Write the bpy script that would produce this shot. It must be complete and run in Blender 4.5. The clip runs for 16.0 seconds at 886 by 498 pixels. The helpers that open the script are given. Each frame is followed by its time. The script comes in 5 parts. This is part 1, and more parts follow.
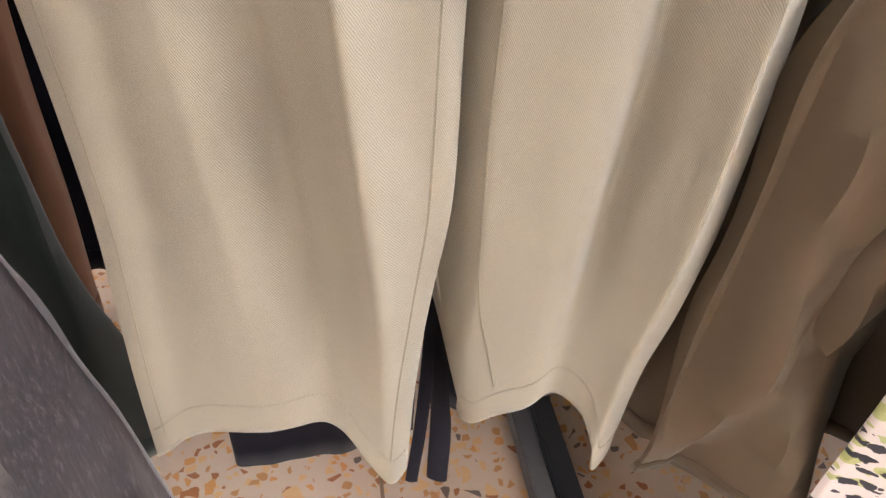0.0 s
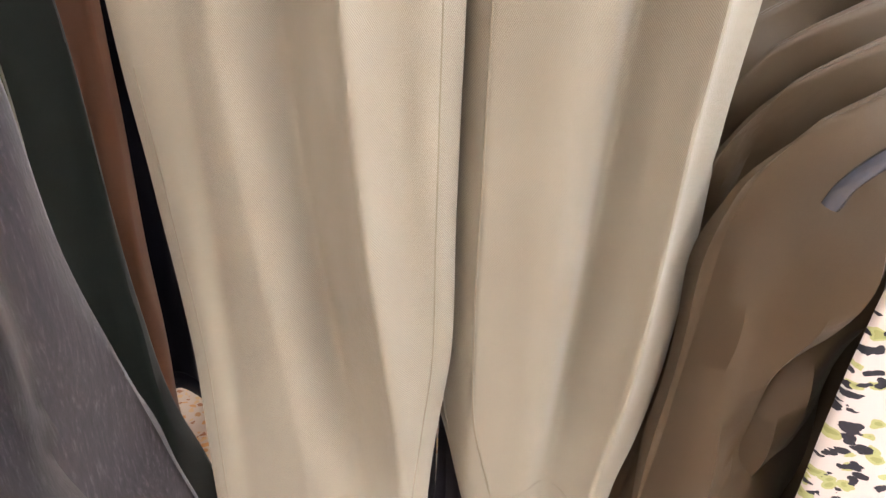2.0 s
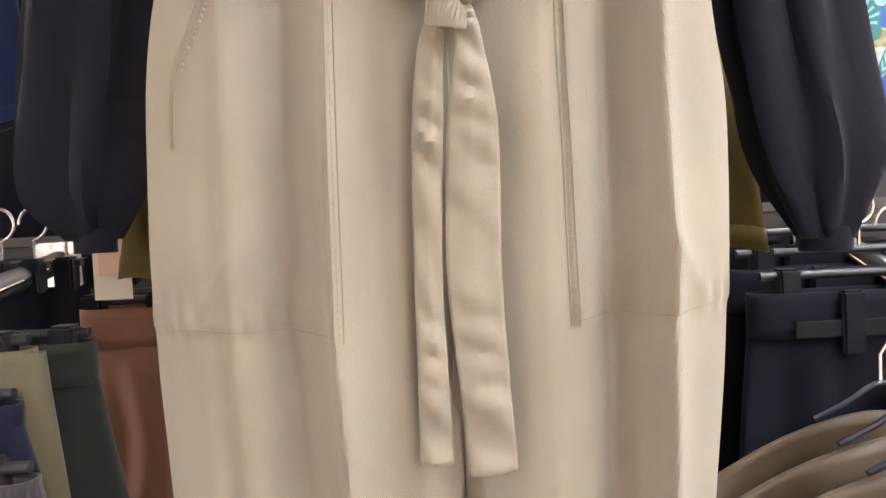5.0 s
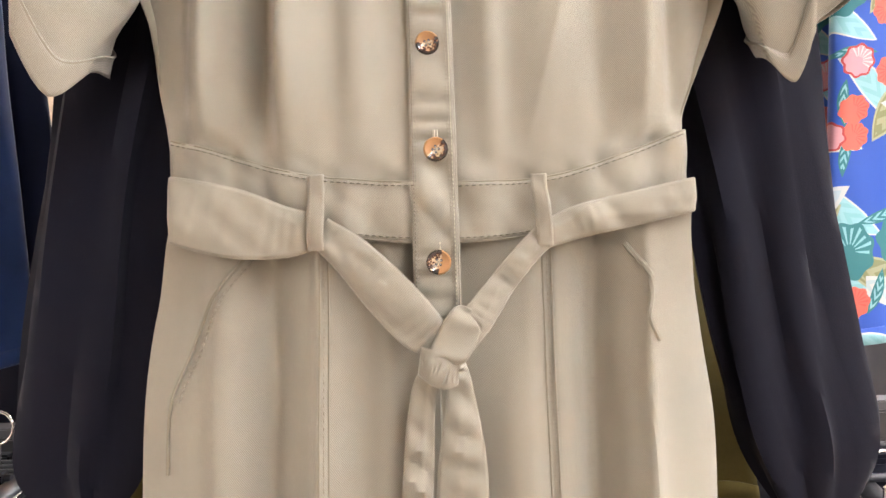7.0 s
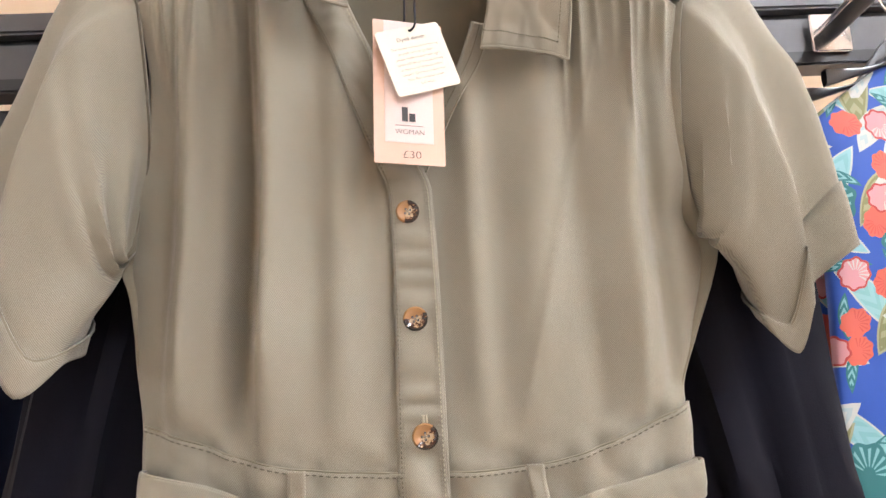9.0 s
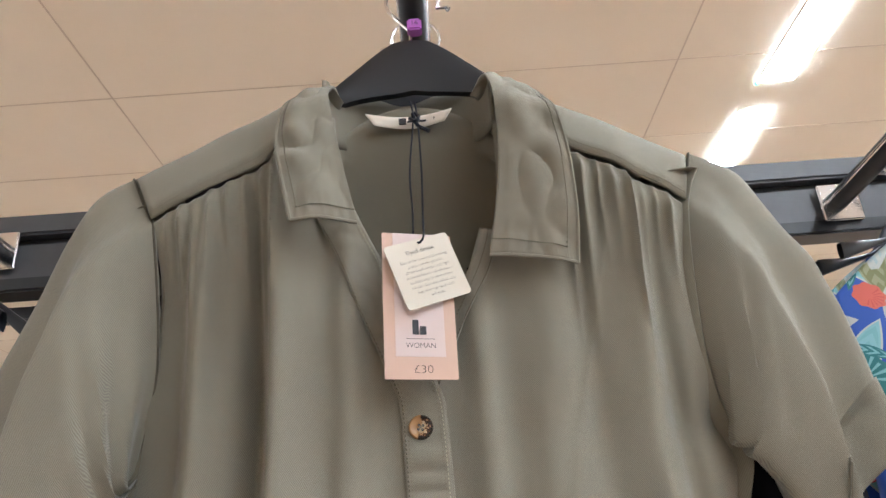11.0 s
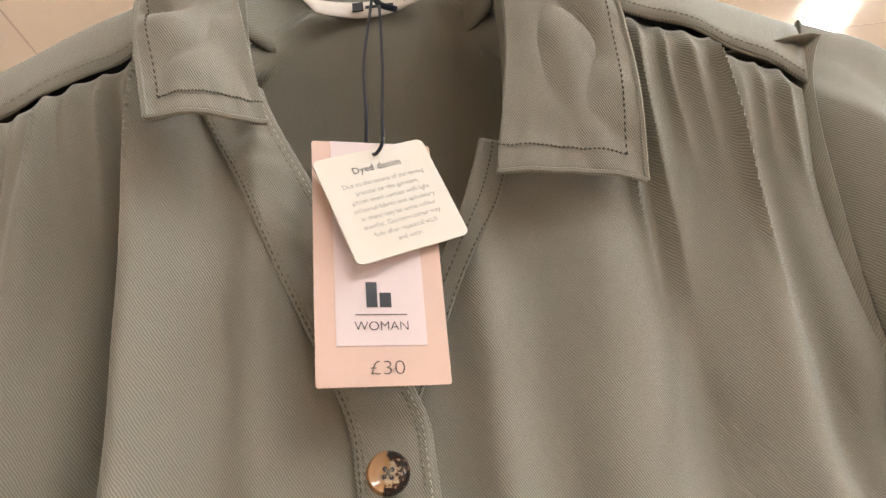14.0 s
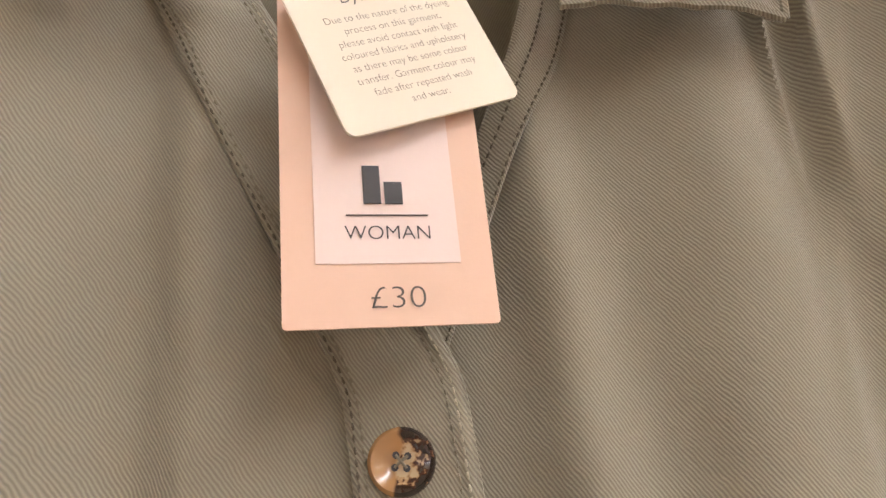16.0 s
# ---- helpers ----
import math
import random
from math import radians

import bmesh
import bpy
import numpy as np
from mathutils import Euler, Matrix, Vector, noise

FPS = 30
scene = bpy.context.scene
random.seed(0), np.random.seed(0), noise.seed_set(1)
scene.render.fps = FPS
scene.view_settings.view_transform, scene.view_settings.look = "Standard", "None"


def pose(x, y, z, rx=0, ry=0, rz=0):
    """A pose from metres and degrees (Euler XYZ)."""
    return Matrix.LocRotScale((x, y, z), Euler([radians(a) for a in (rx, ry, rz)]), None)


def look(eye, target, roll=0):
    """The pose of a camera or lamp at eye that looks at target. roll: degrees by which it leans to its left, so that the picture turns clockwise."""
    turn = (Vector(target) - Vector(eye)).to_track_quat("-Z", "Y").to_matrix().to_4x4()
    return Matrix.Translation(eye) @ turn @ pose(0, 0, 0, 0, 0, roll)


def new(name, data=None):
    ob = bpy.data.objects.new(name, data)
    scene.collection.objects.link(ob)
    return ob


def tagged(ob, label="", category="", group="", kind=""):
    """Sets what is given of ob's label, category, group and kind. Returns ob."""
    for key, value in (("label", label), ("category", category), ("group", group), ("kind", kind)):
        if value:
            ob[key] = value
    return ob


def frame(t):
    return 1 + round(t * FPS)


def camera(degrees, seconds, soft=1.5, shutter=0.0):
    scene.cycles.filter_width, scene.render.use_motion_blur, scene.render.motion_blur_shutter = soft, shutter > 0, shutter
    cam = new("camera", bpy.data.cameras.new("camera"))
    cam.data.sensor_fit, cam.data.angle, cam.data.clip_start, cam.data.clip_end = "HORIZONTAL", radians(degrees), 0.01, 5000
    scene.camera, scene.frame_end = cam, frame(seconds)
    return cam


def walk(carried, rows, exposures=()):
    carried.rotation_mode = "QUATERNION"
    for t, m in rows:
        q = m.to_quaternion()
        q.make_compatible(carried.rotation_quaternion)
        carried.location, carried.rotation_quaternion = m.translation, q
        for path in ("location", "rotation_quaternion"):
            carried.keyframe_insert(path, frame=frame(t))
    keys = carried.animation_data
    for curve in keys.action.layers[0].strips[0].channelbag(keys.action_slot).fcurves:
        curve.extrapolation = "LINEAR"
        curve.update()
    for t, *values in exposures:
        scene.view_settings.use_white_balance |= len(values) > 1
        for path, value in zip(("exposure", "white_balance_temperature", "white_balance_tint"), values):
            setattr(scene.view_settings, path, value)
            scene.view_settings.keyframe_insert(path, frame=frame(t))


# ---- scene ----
cam = camera(62.8, 16.0)
PATH = [
    (0, (-0.075, -0.324, 0.612), (0.24, 1.232, -0.605), 4.4),
    (0.5, (-0.078, -0.348, 0.637), (0.246, 1.234, -0.543), 3.9),
    (1, (-0.077, -0.377, 0.663), (0.22, 1.248, -0.464), 3.6),
    (1.5, (-0.07, -0.416, 0.699), (0.167, 1.27, -0.35), 3.0),
    (2, (-0.057, -0.444, 0.725), (0.116, 1.302, -0.236), 1.8),
    (2.5, (-0.043, -0.466, 0.76), (0.074, 1.33, -0.111), 0.6),
    (3, (-0.039, -0.475, 0.797), (0.072, 1.374, 0.042), -0.2),
    (3.5, (-0.028, -0.504, 0.823), (0.03, 1.433, 0.33), -1.9),
    (4, (-0.025, -0.514, 0.86), (0.027, 1.459, 0.536), -2.4),
    (4.5, (-0.024, -0.524, 0.893), (0.021, 1.468, 0.729), -2.8),
    (7, (-0.004, -0.538, 1.16), (0.035, 1.461, 1.181), -1.6),
    (7.5, (-0.005, -0.533, 1.184), (0.044, 1.463, 1.301), -1.8),
    (8, (0.0, -0.531, 1.215), (0.05, 1.457, 1.434), -2.1),
    (8.5, (0.002, -0.526, 1.241), (0.057, 1.449, 1.55), -2.5),
    (9, (0.007, -0.522, 1.268), (0.061, 1.439, 1.656), -2.7),
    (9.5, (0.016, -0.525, 1.285), (0.057, 1.416, 1.764), -2.8),
    (10, (0.015, -0.53, 1.295), (0.047, 1.383, 1.877), -3.2),
    (12.5, (0.024, -0.453, 1.344), (0.059, 1.312, 2.285), -6.2),
    (13, (0.026, -0.411, 1.353), (0.074, 1.365, 2.273), -6.5),
    (13.5, (0.026, -0.36, 1.364), (0.074, 1.451, 2.211), -6.4),
    (14, (0.029, -0.287, 1.36), (0.03, 1.524, 2.208), -6.7),
    (14.5, (0.033, -0.238, 1.364), (-0.023, 1.575, 2.207), -6.8),
    (15, (0.026, -0.207, 1.375), (-0.011, 1.629, 2.168), -7.0),
    (15.5, (0.022, -0.19, 1.383), (-0.01, 1.66, 2.142), -7.0),
    (16, (0.017, -0.177, 1.385), (-0.014, 1.678, 2.131), -6.9),
]
EXPOSURES = [(0, 0.6, 6500, 13), (3.5, 0.5, 6550, 14), (7, 0.44, 6450, 12), (8, 0.28, 6400, 11), (9.5, -0.18, 6350, 10), (10, -0.38, 6200, 8), (12.5, -0.9, 5700, 2), (13.5, -0.66, 6050, 4), (14, -0.46, 6400, 7), (14.5, -0.5, 6700, 9), (15, -0.52, 6900, 9), (16, -0.45, 6900, 11)]
walk(cam, [(t, look(*p)) for t, *p in PATH], EXPOSURES)

# ---- light: a closed shop hall lit by rows of ceiling strips ----
FLOOR, CEIL = -0.05, 3.2
LAMP = 106.0
world = bpy.data.worlds.new("world")
world.use_nodes = True
world.node_tree.nodes["Background"].inputs[0].default_value = (0.9, 0.85, 0.8, 1)
world.node_tree.nodes["Background"].inputs[1].default_value = 0.05
scene.world = world


# ---- materials ----
def nodes_of(name, rough=0.8, metal=0.0, sheen=0.0, coat=0.0):
    m = bpy.data.materials.new(name)
    m.use_nodes = True
    nt = m.node_tree
    b = nt.nodes["Principled BSDF"]
    b.inputs["Roughness"].default_value = rough
    b.inputs["Metallic"].default_value = metal
    b.inputs["Sheen Weight"].default_value = sheen
    b.inputs["Coat Weight"].default_value = coat
    return m, nt, b


def math_node(nt, op, a, b=None):
    n = nt.nodes.new("ShaderNodeMath")
    n.operation = op
    for k, v in enumerate((a, b)):
        if v is None:
            continue
        if isinstance(v, (int, float)):
            n.inputs[k].default_value = v
        else:
            nt.links.new(v, n.inputs[k])
    return n.outputs[0]


def noise_node(nt, vec, scale, detail=3.0, rough=0.5):
    n = nt.nodes.new("ShaderNodeTexNoise")
    n.inputs["Scale"].default_value = scale
    n.inputs["Detail"].default_value = detail
    n.inputs["Roughness"].default_value = rough
    nt.links.new(vec, n.inputs["Vector"])
    return n.outputs["Fac"]


def ramp(nt, fac, stops, step=False):
    r = nt.nodes.new("ShaderNodeValToRGB")
    r.color_ramp.interpolation = "CONSTANT" if step else "LINEAR"
    e = r.color_ramp.elements
    while len(e) < len(stops):
        e.new(0.5)
    for k, (p, c) in enumerate(stops):
        e[k].position = p
        e[k].color = (*c, 1)
    nt.links.new(fac, r.inputs[0])
    return r.outputs[0]


def mix_col(nt, fac, a, b, mode="MIX"):
    n = nt.nodes.new("ShaderNodeMix")
    n.data_type, n.blend_type = "RGBA", mode
    for sock, v in ((n.inputs[0], fac), (n.inputs[6], a), (n.inputs[7], b)):
        if isinstance(v, (int, float)):
            sock.default_value = v
        elif isinstance(v, tuple):
            sock.default_value = (*v, 1)
        else:
            nt.links.new(v, sock)
    return n.outputs[2]


def bump(nt, b, height, strength, dist):
    n = nt.nodes.new("ShaderNodeBump")
    n.inputs["Strength"].default_value = strength
    n.inputs["Distance"].default_value = dist
    nt.links.new(height, n.inputs["Height"])
    nt.links.new(n.outputs[0], b.inputs["Normal"])


def cloth(name, col, rough=0.85, sheen=0.15, twill=0.0, slope=30.0, period=0.00105, wear=0.25, grain=900.0, contrast=0.35, spec=0.15, fleck=0.35, crumple=0.0, crumple_scale=60.0):
    """Woven cloth: diagonal twill ribs (width = period), fine grain, and soft large patches of wear."""
    m, nt, b = nodes_of(name, rough, 0, sheen)
    b.inputs["Specular IOR Level"].default_value = spec
    tc = nt.nodes.new("ShaderNodeTexCoord").outputs["Object"]
    big = noise_node(nt, tc, 9.0, 4.0, 0.6)
    fine = noise_node(nt, tc, grain, 2.0)
    dark = tuple(c * (1 - wear) for c in col)
    light = tuple(min(1, c * (1 + wear)) for c in col)
    c = mix_col(nt, big, dark, light)
    c = mix_col(nt, math_node(nt, "MULTIPLY", fine, fleck), c, tuple(x * 0.5 for x in col))
    h = fine
    if twill:
        sep = nt.nodes.new("ShaderNodeSeparateXYZ")
        nt.links.new(tc, sep.inputs[0])
        a = radians(slope)
        wob = math_node(nt, "MULTIPLY", noise_node(nt, tc, 130.0, 3.0), 0.0017)
        d = math_node(nt, "ADD", math_node(nt, "MULTIPLY", sep.outputs[0], math.cos(a)), math_node(nt, "MULTIPLY", sep.outputs[2], math.sin(a)))
        d = math_node(nt, "ADD", d, wob)
        rib = math_node(nt, "SINE", math_node(nt, "MULTIPLY", d, 2 * math.pi / period))
        rib = math_node(nt, "ADD", math_node(nt, "MULTIPLY", rib, 0.5), 0.5)
        c = mix_col(nt, math_node(nt, "MULTIPLY", rib, contrast), c, tuple(x * 0.27 for x in col))
        h = math_node(nt, "SUBTRACT", fine, rib)
    nt.links.new(c, b.inputs["Base Color"])
    if crumple:
        soft = noise_node(nt, tc, crumple_scale, 1.0, 0.3)
        h = math_node(nt, "ADD", math_node(nt, "MULTIPLY", h, 0.12), math_node(nt, "MULTIPLY", soft, crumple))
        bump(nt, b, h, 0.6, 0.0025)
    else:
        bump(nt, b, h, 0.4 if twill else 0.25, 0.0004 if twill else 0.0006)
    return m


def plain(name, col, rough=0.5, metal=0.0, coat=0.0, spots=0.12, scale=40.0):
    m, nt, b = nodes_of(name, rough, metal, 0, coat)
    tc = nt.nodes.new("ShaderNodeTexCoord").outputs["Object"]
    n = noise_node(nt, tc, scale, 4.0, 0.6)
    nt.links.new(mix_col(nt, n, tuple(c * (1 - spots) for c in col), tuple(min(1, c * (1 + spots)) for c in col)), b.inputs["Base Color"])
    bump(nt, b, noise_node(nt, tc, scale * 12, 2.0), 0.06, 0.0005)
    return m


KHAKI = cloth("khaki_twill", (0.272, 0.253, 0.198), 0.8, 0.2, 1.0, 30.0, 0.00098, 0.14, contrast=0.48, fleck=0.2)
KHAKI_SEWN = cloth("khaki_twill_sewn", (0.272, 0.253, 0.198), 0.8, 0.2, 1.0, 30.0, 0.00098, 0.14, contrast=0.48, fleck=0.2, crumple=1.5, crumple_scale=48.0)
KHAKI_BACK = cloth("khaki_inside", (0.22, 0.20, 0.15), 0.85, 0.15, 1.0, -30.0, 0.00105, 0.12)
THREAD = cloth("khaki_thread", (0.20, 0.182, 0.138), 0.9, 0.1, wear=0.2)
THREAD_DARK = cloth("dark_khaki_thread", (0.105, 0.094, 0.070), 0.9, 0.1, wear=0.2)
THREAD_LIGHT = cloth("pale_thread", (0.40, 0.37, 0.285), 0.9, 0.1, wear=0.2)
BLACK_CLOTH = cloth("black_cloth", (0.0046, 0.0045, 0.0098), 0.9, 0.06, wear=0.3)
NAVY = cloth("navy_cloth", (0.006, 0.008, 0.022), 0.9, 0.08, wear=0.35)
BLUE = cloth("blue_denim", (0.012, 0.026, 0.08), 0.85, 0.2, wear=0.4)
GREEN = cloth("dark_green_cloth", (0.017, 0.021, 0.017), 0.85, 0.15, wear=0.35)
OLIVE = cloth("olive_cloth", (0.10, 0.092, 0.055), 0.85, 0.15, wear=0.2)
MUSTARD = cloth("mustard_knit", (0.075, 0.058, 0.014), 0.95, 0.1, wear=0.35, grain=300)
SATIN = cloth("brown_satin", (0.070, 0.050, 0.029), 0.5, 0.05, wear=0.2, grain=1400, spec=0.25, crumple=3.0, crumple_scale=11.0)
BROWN = cloth("tan_leather", (0.17, 0.078, 0.042), 0.5, 0.05, wear=0.25, spec=0.3)
CHARCOAL = cloth("charcoal", (0.05, 0.048, 0.05), 0.9, 0.2, wear=0.3)
MAROON = cloth("maroon_cloth", (0.07, 0.008, 0.02), 0.9, 0.2, wear=0.2)


def melange():
    m, nt, b = nodes_of("grey_melange", 0.95, 0, 0.2)
    tc = nt.nodes.new("ShaderNodeTexCoord").outputs["Object"]
    mp = nt.nodes.new("ShaderNodeMapping")
    mp.inputs["Scale"].default_value = (420, 420, 42)
    mp.inputs["Rotation"].default_value = (0, radians(8), 0)
    nt.links.new(tc, mp.inputs[0])
    f = noise_node(nt, mp.outputs[0], 1.0, 4.0, 0.7)
    c = ramp(nt, f, [(0.3, (0.005, 0.0045, 0.006)), (0.55, (0.015, 0.012, 0.016)), (0.8, (0.065, 0.055, 0.066))])
    nt.links.new(c, b.inputs["Base Color"])
    bump(nt, b, f, 0.4, 0.001)
    return m


def blotches(name, ground, layers, rough=0.75, sheen=0.1):
    """Printed cloth: layers of (scale, stretch, threshold, wobble, colour) blobs over a ground colour."""
    m, nt, b = nodes_of(name, rough, 0, sheen)
    tc = nt.nodes.new("ShaderNodeTexCoord").outputs["Object"]
    c = ground
    for k, (scale, stretch, turn, cut, wobble, col, col2) in enumerate(layers):
        mp = nt.nodes.new("ShaderNodeMapping")
        mp.inputs["Location"].default_value = (k * 3.7, k * 1.3, k * 2.1)
        mp.inputs["Rotation"].default_value = (0, radians(turn), 0)
        mp.inputs["Scale"].default_value = (scale, scale * 0.25, scale * stretch)
        nt.links.new(tc, mp.inputs[0])
        n = nt.nodes.new("ShaderNodeTexNoise")
        n.inputs["Scale"].default_value = 1.3
        nt.links.new(mp.outputs[0], n.inputs["Vector"])
        va = nt.nodes.new("ShaderNodeVectorMath")
        va.operation = "MULTIPLY_ADD"
        nt.links.new(n.outputs["Color"], va.inputs[0])
        va.inputs[1].default_value = (wobble, wobble, wobble)
        nt.links.new(mp.outputs[0], va.inputs[2])
        v = nt.nodes.new("ShaderNodeTexVoronoi")
        v.inputs["Scale"].default_value = 1.0
        nt.links.new(va.outputs[0], v.inputs["Vector"])
        inside = math_node(nt, "LESS_THAN", v.outputs["Distance"], cut)
        tone = mix_col(nt, math_node(nt, "GREATER_THAN", v.outputs["Distance"], cut * 0.55), col, col2)
        c = mix_col(nt, inside, c, tone)
    nt.links.new(c, b.inputs["Base Color"])
    bump(nt, b, noise_node(nt, tc, 900.0), 0.15, 0.0005)
    return m


MELANGE = melange()


def motif_layers(name, ground, layers, rough=0.7):
    """Printed cloth: scattered leaves and fan-shaped flowers, each turned its own way, with veins and pale edges."""
    m, nt, b = nodes_of(name, rough, 0, 0.1)
    tc = nt.nodes.new("ShaderNodeTexCoord").outputs["Object"]
    sep = nt.nodes.new("ShaderNodeSeparateXYZ")
    nt.links.new(tc, sep.inputs[0])
    c = ground
    for k, (shape, cell, length, width, col, vein, rim) in enumerate(layers):
        xy = nt.nodes.new("ShaderNodeCombineXYZ")
        nt.links.new(math_node(nt, "ADD", sep.outputs[0], 3.17 * k), xy.inputs[0])
        nt.links.new(math_node(nt, "ADD", sep.outputs[2], 1.31 * k), xy.inputs[1])
        v = nt.nodes.new("ShaderNodeTexVoronoi")
        v.voronoi_dimensions = "2D"
        v.inputs["Scale"].default_value = 1 / cell
        v.inputs["Randomness"].default_value = 0.75
        nt.links.new(xy.outputs[0], v.inputs["Vector"])
        d = nt.nodes.new("ShaderNodeVectorMath")
        d.operation = "SUBTRACT"
        nt.links.new(xy.outputs[0], d.inputs[0])
        nt.links.new(v.outputs["Position"], d.inputs[1])
        hue = nt.nodes.new("ShaderNodeSeparateColor")
        nt.links.new(v.outputs["Color"], hue.inputs[0])
        turn = nt.nodes.new("ShaderNodeVectorRotate")
        turn.rotation_type = "Z_AXIS"
        nt.links.new(d.outputs[0], turn.inputs["Vector"])
        nt.links.new(math_node(nt, "MULTIPLY", hue.outputs[0], 6.28), turn.inputs["Angle"])
        loc = nt.nodes.new("ShaderNodeSeparateXYZ")
        nt.links.new(turn.outputs[0], loc.inputs[0])
        u = math_node(nt, "DIVIDE", loc.outputs[0], length)
        w = math_node(nt, "DIVIDE", loc.outputs[1], width)
        if shape == "leaf":
            bend = math_node(nt, "MULTIPLY", math_node(nt, "MULTIPLY", u, u), 0.5)
            w = math_node(nt, "SUBTRACT", w, bend)
            side = math_node(nt, "ABSOLUTE", w)
            dist = math_node(nt, "ADD", side, math_node(nt, "MULTIPLY", u, u))
            rib = math_node(nt, "SINE", math_node(nt, "MULTIPLY", math_node(nt, "SUBTRACT", u, math_node(nt, "MULTIPLY", side, 0.5)), 16.0))
            mark = math_node(nt, "MULTIPLY", math_node(nt, "GREATER_THAN", rib, 0.1), math_node(nt, "LESS_THAN", dist, 0.72))
        else:
            ang = math_node(nt, "ARCTAN2", w, u)
            r = math_node(nt, "SQRT", math_node(nt, "ADD", math_node(nt, "MULTIPLY", u, u), math_node(nt, "MULTIPLY", w, w)))
            lobe = math_node(nt, "MULTIPLY", math_node(nt, "SINE", math_node(nt, "MULTIPLY", ang, 8.0)), 0.06)
            dist = math_node(nt, "ADD", r, lobe)
            ray = math_node(nt, "GREATER_THAN", math_node(nt, "SINE", math_node(nt, "MULTIPLY", ang, 17.0)), 0.35)
            far_half = math_node(nt, "GREATER_THAN", u, 0.05)
            mark = math_node(nt, "MULTIPLY", math_node(nt, "MULTIPLY", ray, far_half), math_node(nt, "GREATER_THAN", r, 0.25))
        tone = mix_col(nt, mark, col, vein)
        tone = mix_col(nt, math_node(nt, "GREATER_THAN", dist, 0.86), tone, rim)
        c = mix_col(nt, math_node(nt, "LESS_THAN", dist, 1.0), c, tone)
    nt.links.new(c, b.inputs["Base Color"])
    bump(nt, b, noise_node(nt, tc, 900.0), 0.15, 0.0005)
    return m


CORAL, RED, PALE, TEAL, SAGE, AQUA = (0.50, 0.09, 0.06), (0.32, 0.03, 0.03), (0.40, 0.42, 0.40), (0.012, 0.13, 0.14), (0.16, 0.17, 0.07), (0.16, 0.36, 0.38)
PRINT_BLUE = (0.008, 0.060, 0.33)
FLORAL = motif_layers("floral_print", PRINT_BLUE, [
    ("leaf", 0.100, 0.056, 0.017, (0.20, 0.40, 0.44), AQUA, PALE),
    ("leaf", 0.120, 0.060, 0.021, SAGE, (0.24, 0.25, 0.14), (0.26, 0.27, 0.16)),
    ("leaf", 0.115, 0.048, 0.017, PALE, (0.30, 0.38, 0.40), PALE),
    ("flower", 0.140, 0.036, 0.031, TEAL, AQUA, TEAL),
    ("leaf", 0.085, 0.030, 0.007, TEAL, AQUA, TEAL),
    ("flower", 0.082, 0.020, 0.017, CORAL, (0.42, 0.06, 0.045), CORAL),
    ("flower", 0.140, 0.022, 0.019, (0.46, 0.22, 0.24), PALE, RED)])
LEOPARD = blotches("spotted_print", (0.50, 0.47, 0.46), [
    (62, 1.4, 20, 0.36, 0.8, (0.25, 0.28, 0.10), (0.33, 0.36, 0.15)),
    (70, 1.6, 35, 0.40, 1.0, (0.006, 0.007, 0.015), (0.01, 0.01, 0.02))])
CHARCOAL_DARK = cloth("black_webbing", (0.010, 0.010, 0.013), 0.9, 0.05)
METAL_BLACK = plain("black_paint", (0.02, 0.021, 0.024), 0.42, 0.0, 0.1)
METAL_DARK = plain("grey_paint", (0.085, 0.086, 0.092), 0.5, 0.2)
CHROME = plain("chrome", (0.78, 0.78, 0.8), 0.16, 1.0, 0, 0.05)
HANGER_BLACK = plain("black_plastic", (0.012, 0.013, 0.017), 0.42)
CAP = plain("grey_cap", (0.13, 0.14, 0.16), 0.45)
SLATE = plain("slate_plastic", (0.035, 0.038, 0.05), 0.22)
PURPLE = plain("purple_plastic", (0.42, 0.13, 0.5), 0.35)
PINK = plain("pink_card", (0.60, 0.42, 0.335), 0.7, spots=0.02)
PINK_PALE = plain("pale_pink_card", (0.64, 0.53, 0.51), 0.7, spots=0.02)
CREAM = plain("cream_card", (0.63, 0.575, 0.485), 0.65, spots=0.02)
INK = plain("ink", (0.02, 0.02, 0.025), 0.6)
INK_GREY = plain("grey_ink", (0.055, 0.047, 0.042), 0.6)
LABEL = plain("woven_label", (0.62, 0.55, 0.47), 0.8, spots=0.05)
CORD = cloth("navy_cord", (0.01, 0.012, 0.02), 0.8, 0.2)
CEILING = plain("ceiling_panel", (0.93, 0.855, 0.735), 0.85, spots=0.04, scale=2.5)
CEILING_LINE = plain("ceiling_joint", (0.70, 0.61, 0.52), 0.9)
WALL = plain("hall_wall", (0.70, 0.655, 0.60), 0.85, spots=0.05, scale=2.0)


